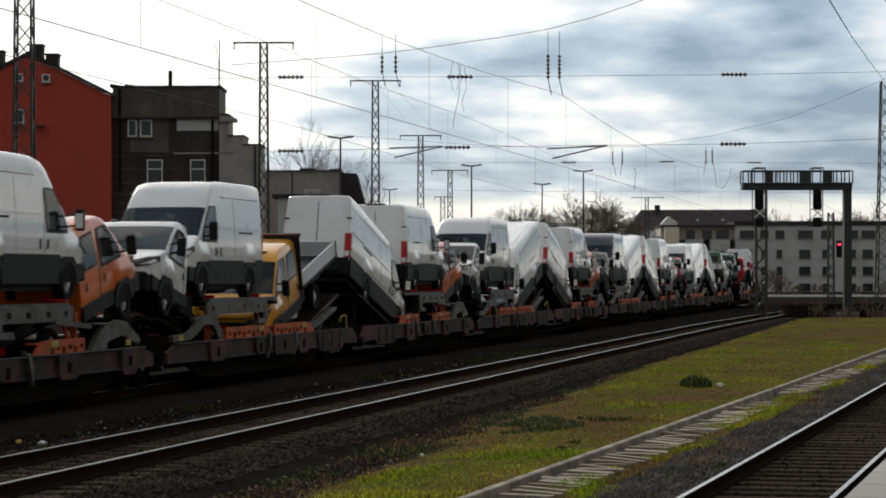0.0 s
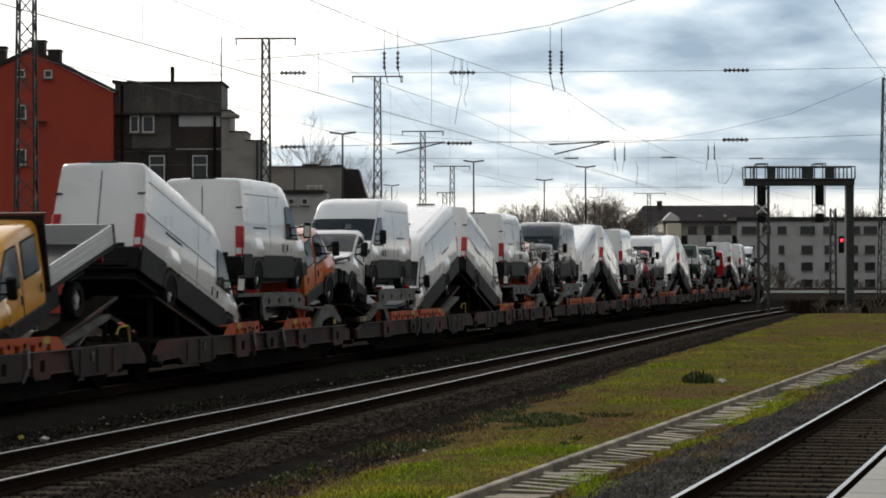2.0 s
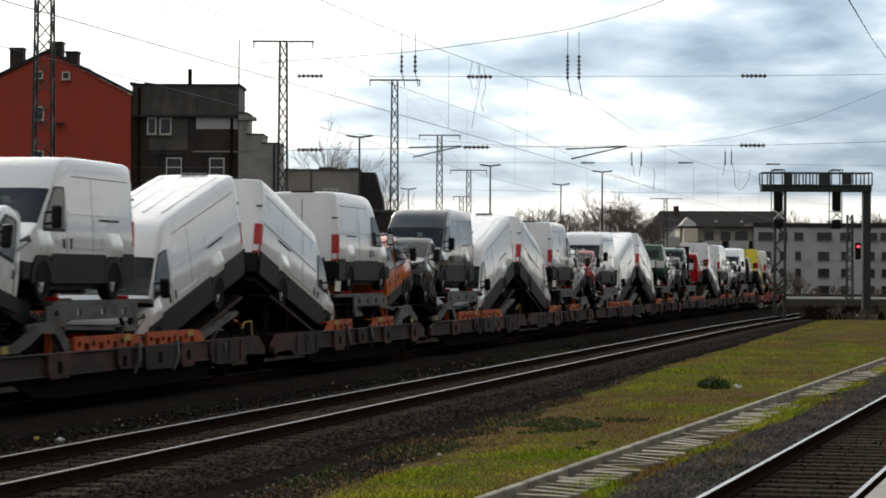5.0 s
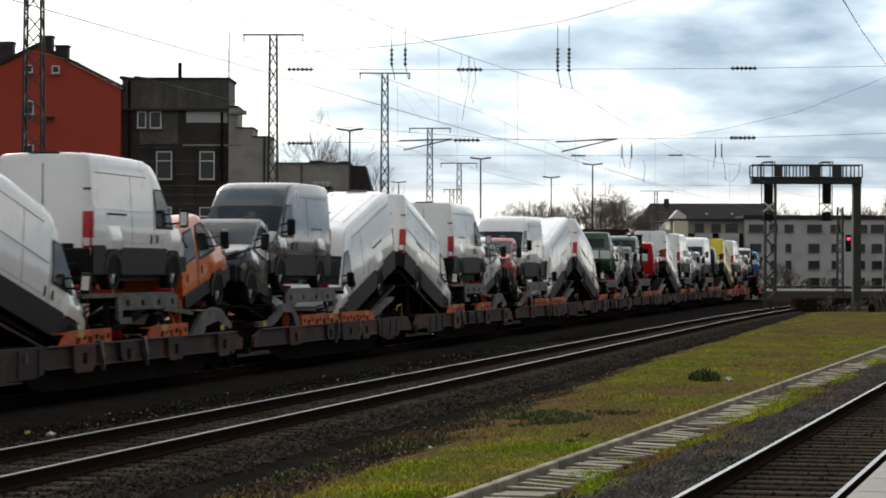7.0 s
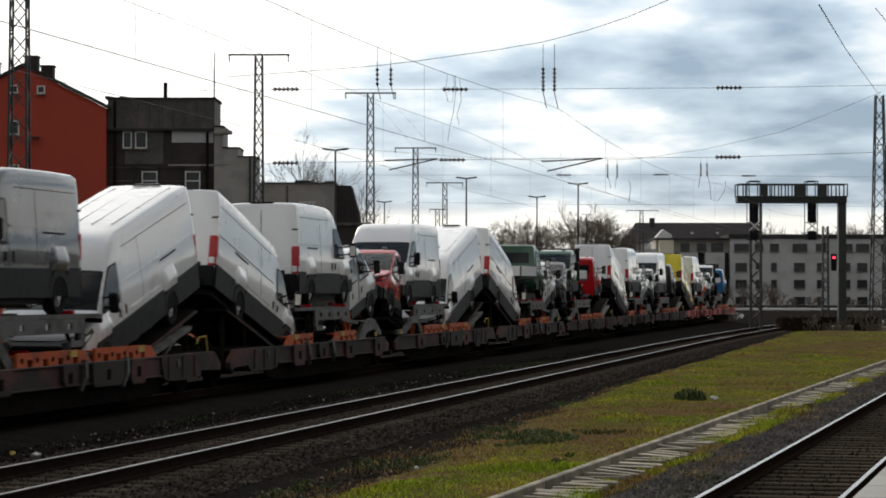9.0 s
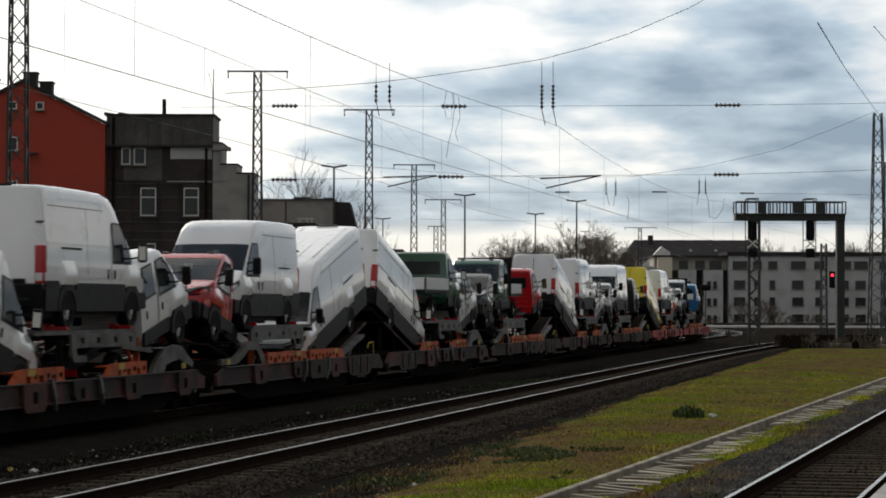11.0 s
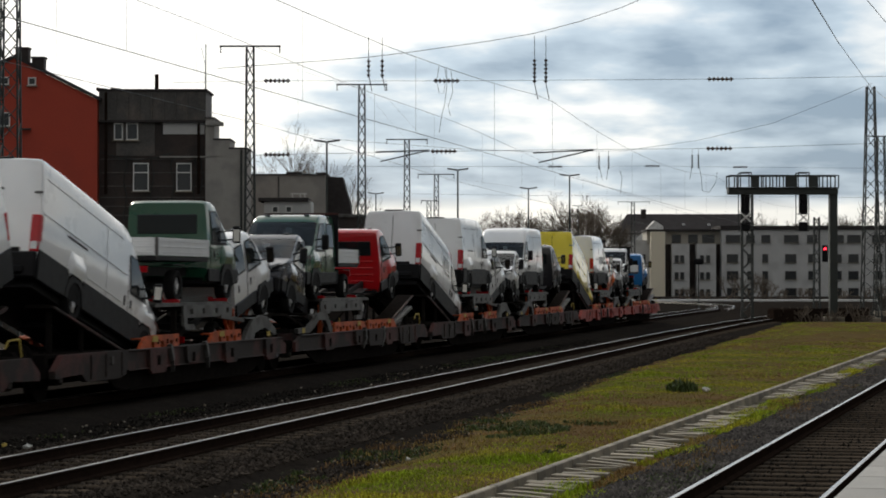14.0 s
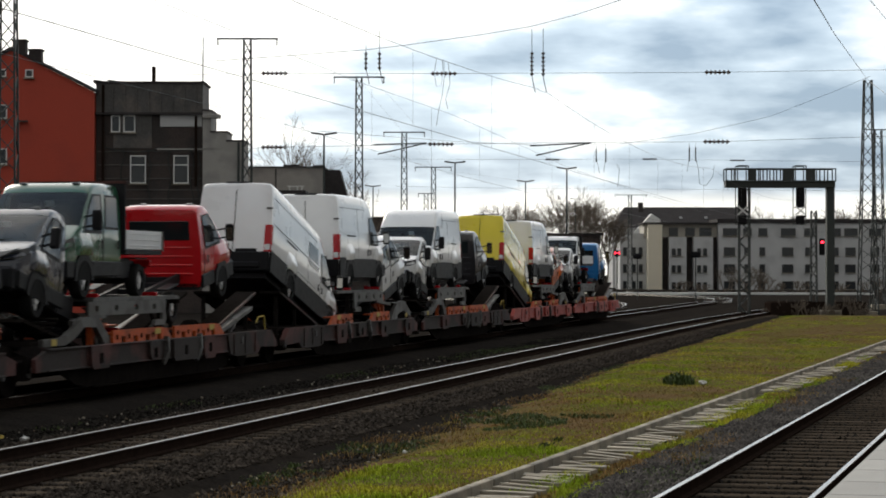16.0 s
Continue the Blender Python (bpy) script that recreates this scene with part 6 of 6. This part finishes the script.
        # sloping wheel track up to the outer end, and the steep one to the inner joint
        bm = bmesh.new()
        prism(bm, [(0.9, 1.74), (0.9, 1.80), (6.7, 0.37), (6.7, 0.31)], "x", s * 0.86 - 0.25, s * 0.86 + 0.25)
        part("sloping_track", bm, DIRT, root)
        part("track_edge", strut(bmesh.new(), (s * 1.12, 1.0, 1.76), (s * 1.12, 6.4, 0.44), 0.05), WAGON, root)
        part("track_prop", strut(bmesh.new(), (s * 0.95, 1.2, 0.6), (s * 0.95, 1.2, 1.70), 0.09), DIRT, root)
        part("track_prop", strut(bmesh.new(), (s * 1.05, 2.6, 0.4), (s * 1.05, 2.6, 1.36), 0.07), DIRT, root)
        bm = bmesh.new()
        prism(bm, [(10.6, 0.38), (10.6, 0.44), (15.5, 1.42), (15.6, 1.36)], "x", s * 0.86 - 0.25, s * 0.86 + 0.25)
        part("inner_sloping_track", bm, DIRT, root)
        if far:
            bm = bmesh.new()
            prism(bm, [(1.8, 1.38), (1.8, 1.46), (4.0, 1.02), (4.6, 0.90), (4.5, 0.84), (3.9, 0.95)], "x", s * 1.02, s * 1.30)
            part("ramp_flap", bm, GALV, root, "tilted grey ramp flap")
            part("flap_prop", strut(bmesh.new(), (s * 1.2, 3.4, 0.85), (s * 1.2, 2.6, 1.26), 0.06), GALV, root)
            bm = bmesh.new()
            for a, b in (((s * 1.3, 0.75, 0.90), (s * 1.3, 0.85, 1.22)), ((s * 1.3, 0.85, 1.22), (s * 1.3, 1.35, 1.20)), ((s * 1.3, 1.35, 1.20), (s * 1.3, 1.5, 1.06))):
                strut(bm, a, b, 0.028)
            part("hand_rail", bm, MARK, root, "yellow bent hand rail")
        # buffer and axle boxes
        bm = bmesh.new()
        bar(bm, (s * 0.87, -0.25, 0.98 - 0.1), (s * 0.87, 0.3, 0.88), 0.09, 10)
        bar(bm, (s * 0.87, -0.30, 0.88), (s * 0.87, -0.24, 0.88), 0.22, 12)
        part("buffer", bm, DIRT, root)
        for y in (1.1, 15.6):
            bx = part("axle_box", boxes(((s * 1.1, y, 0.46), (0.2, 0.34, 0.3)), ((s * 1.1, y, 0.66), (0.14, 1.0, 0.07)), bevel=0.02), DIRT, root)
            part("axle_cap", bar(bmesh.new(), (s * 1.2, y, 0.46), (s * 1.24, y, 0.46), 0.10, 12), GALV, bx)
    for y in (1.1, 15.6):
        bm = bar(bmesh.new(), (-1.1, y, 0.46), (1.1, y, 0.46), 0.08, 10)
        for s in (-1, 1):
            bar(bm, (s * 0.68, y, 0.46), (s * 0.82, y, 0.46), 0.46, 24)
            bar(bm, (s * 0.66, y, 0.46), (s * 0.69, y, 0.46), 0.49, 24)
        part("wheelset", bm, DIRT, root)
    part("floor_plate", boxes(((0, 8.0, 0.44), (2.5, 9.8, 0.06)), ((0, 2.1, 0.86), (2.5, 3.6, 0.06)), ((0, 14.8, 0.96), (2.4, 1.4, 0.08))), DIRT, root)
    for y, z, h in ((3.4, 0.36, 0.14), (5.4, 0.36, 0.14), (7.4, 0.36, 0.14), (9.4, 0.36, 0.14), (11.4, 0.36, 0.14), (0.32, 0.66, 0.4), (15.7, 0.6, 0.3)):
        part("cross_member", boxes(((0, y, z), (2.5, 0.14, h))), DIRT, root)
    part("coupler", bar(bmesh.new(), (0, -0.3, 0.9), (0, 0.4, 0.9), 0.06), DIRT, root)
    # air hoses and valve gear slung inside the frame
    for x, y, w in ((0.9, 2.6, 0.5), (-0.9, 2.6, 0.5), (1.0, 13.6, 0.4), (-1.0, 13.6, 0.4)):
        part("air_tank", bar(bmesh.new(), (x, y - w, 0.62), (x, y + w, 0.62), 0.14, 10), DIRT, root)
    for y in (6.9, 8.5, 10.1, 11.7):
        part("deck_cross_bar", boxes(((0, y, 1.64), (2.3, 0.1, 0.09))), DIRT, root)
    return root


TRAIN = []  # (thing, distance along the train, height, heading 0 nose near or 180 nose far, pitch)


def place(ob, s, z, turn=0.0, tilt=0.0):
    """Puts a thing's origin at s on the train; tilt lifts its local far end (degrees)."""
    TRAIN.append((ob, s, z, turn, tilt))
    return ob


STEEL_LABEL = "brown rusty steel car carrier wagon with orange wheel guides"
RED_LABEL = "bright red steel car carrier wagon with orange wheel guides"
wagon_old, wagon_old_far = half_wagon(WAGON, STEEL_LABEL, False), half_wagon(WAGON, STEEL_LABEL, True)
wagon_new, wagon_new_far = half_wagon(WAGRED, RED_LABEL, False), half_wagon(WAGRED, RED_LABEL, True)
van_white = panel_van(WHITE, "white panel van with black lower cladding on a car carrier")
van_seen = panel_van(WHITE, "long white panel van with side window tilted on a wagon", True, 1.38)
van_long = panel_van(WHITE, "long white panel van tilted nose down on a car carrier", False, 1.38)
van_grey = panel_van(GREY, "dark grey metallic panel van on the upper deck")
van_lemon = panel_van(LEMON, "lemon yellow panel van tilted on a car carrier", False, 1.38)
cab_white = truck(WHITE, "white chassis cab truck with bare black frame")
cab_navy = truck(NAVY, "dark navy chassis cab truck with bare black frame")
cab_red = truck(RED, "bright red chassis cab truck with bare black frame")
cab_black = truck(BLACK, "black chassis cab truck with bare frame")
cab_blue = truck(BLUE, "bright blue chassis cab truck at the end of the train")
crew_orange = truck(ORANGE, "orange crew cab truck tilted nose up", True)
crew_white = truck(WHITE, "white crew cab truck tilted nose up", True)
green_drop = truck(GREEN, "dark green truck with white dropside bed", False, "dropside")
green_tip = truck(GREEN, "dark green crew cab truck with black bulkhead and dropside bed", True, "tipper", 1.1)
white_tip = truck(WHITE, "white truck with black bulkhead and dropside bed", False, "tipper")
crew_yellow = truck(YELLOW, "golden yellow crew cab tipper truck tilted nose down", True, "tipper")
ROOTS = [60.95 + 32.62 * (k + 1) - 32.62 for k in range(-1, 6)]
used = set()


def take(ob):
    """The first use of a kind is the built thing, later ones are copies."""
    if ob.name in used:
        return copy_thing(ob, Matrix())
    used.add(ob.name)
    return ob


LOADS = [  # rear-down van, upper rear-facing, low rear-facing, low front-facing, upper front-facing, tilted far one
    (None, van_white, crew_orange, cab_white, van_white, ("n", crew_yellow)),
    (van_long, van_white, crew_orange, cab_white, van_white, ("n", van_long)),
    (van_long, van_white, crew_orange, cab_navy, van_grey, ("n", van_long)),
    (van_long, van_white, crew_white, cab_red, van_white, ("n", van_long)),
    (van_long, green_drop, crew_white, cab_navy, green_tip, ("f", cab_red)),
    (van_seen, van_white, crew_white, cab_white, van_white, ("f", cab_black)),
    (van_lemon, van_white, crew_orange, cab_white, white_tip, ("f", cab_blue)),
]
for base, (b, c, d, e, f, (way, g)) in zip(ROOTS, LOADS):
    fresh = base > 220
    place(take(wagon_new if fresh else wagon_old), base - 0.15, 0)
    place(take(wagon_new_far if fresh else wagon_old_far), base + 32.25, 0, 180)
    if b:
        place(take(b), base + 7.05, 0.25, 180, 14)
    place(take(c), base + 13.02, 1.79, 180, 0)
    place(take(d), base + 16.1, 1.62, 180, -12)
    place(take(e), base + 16.5, 1.62, 0, -12)
    place(take(f), base + 18.98, 1.66 if e is cab_red else 1.75, 0, 0)
    if way == "n":
        place(take(g), base + 25.1, 0.25, 0, 14)
    else:
        place(take(g), base + 30.0, 1.85, 180, -9)


# ---- what moves ----
def track_at(u):
    """Centre line of the train's track: straight, then bending left far off. Returns x, y and heading in degrees."""
    if u <= 185:
        dx = 1.2e-4 * max(0.0, u - 120) ** 2
        return SIDE + dx, u, -math.degrees(2.4e-4 * max(0.0, u - 120))
    x0, h0, r = SIDE + 1.2e-4 * 65 ** 2, 2.4e-4 * 65, 170.0
    a = (u - 185) / r - h0
    return x0 + r * (math.cos(a) - math.cos(h0)), 185 + r * (math.sin(a) + math.sin(h0)), math.degrees(a)


def motions():
    for ob, s, z, turn, tilt in TRAIN:
        rows = []
        for i in range(17):
            x, y, h = track_at(s - SPEED * i)
            rows.append((i, pose(x, y, z, tilt if not turn else tilt, 0, h + turn)))
        walk(ob, rows)


motions()
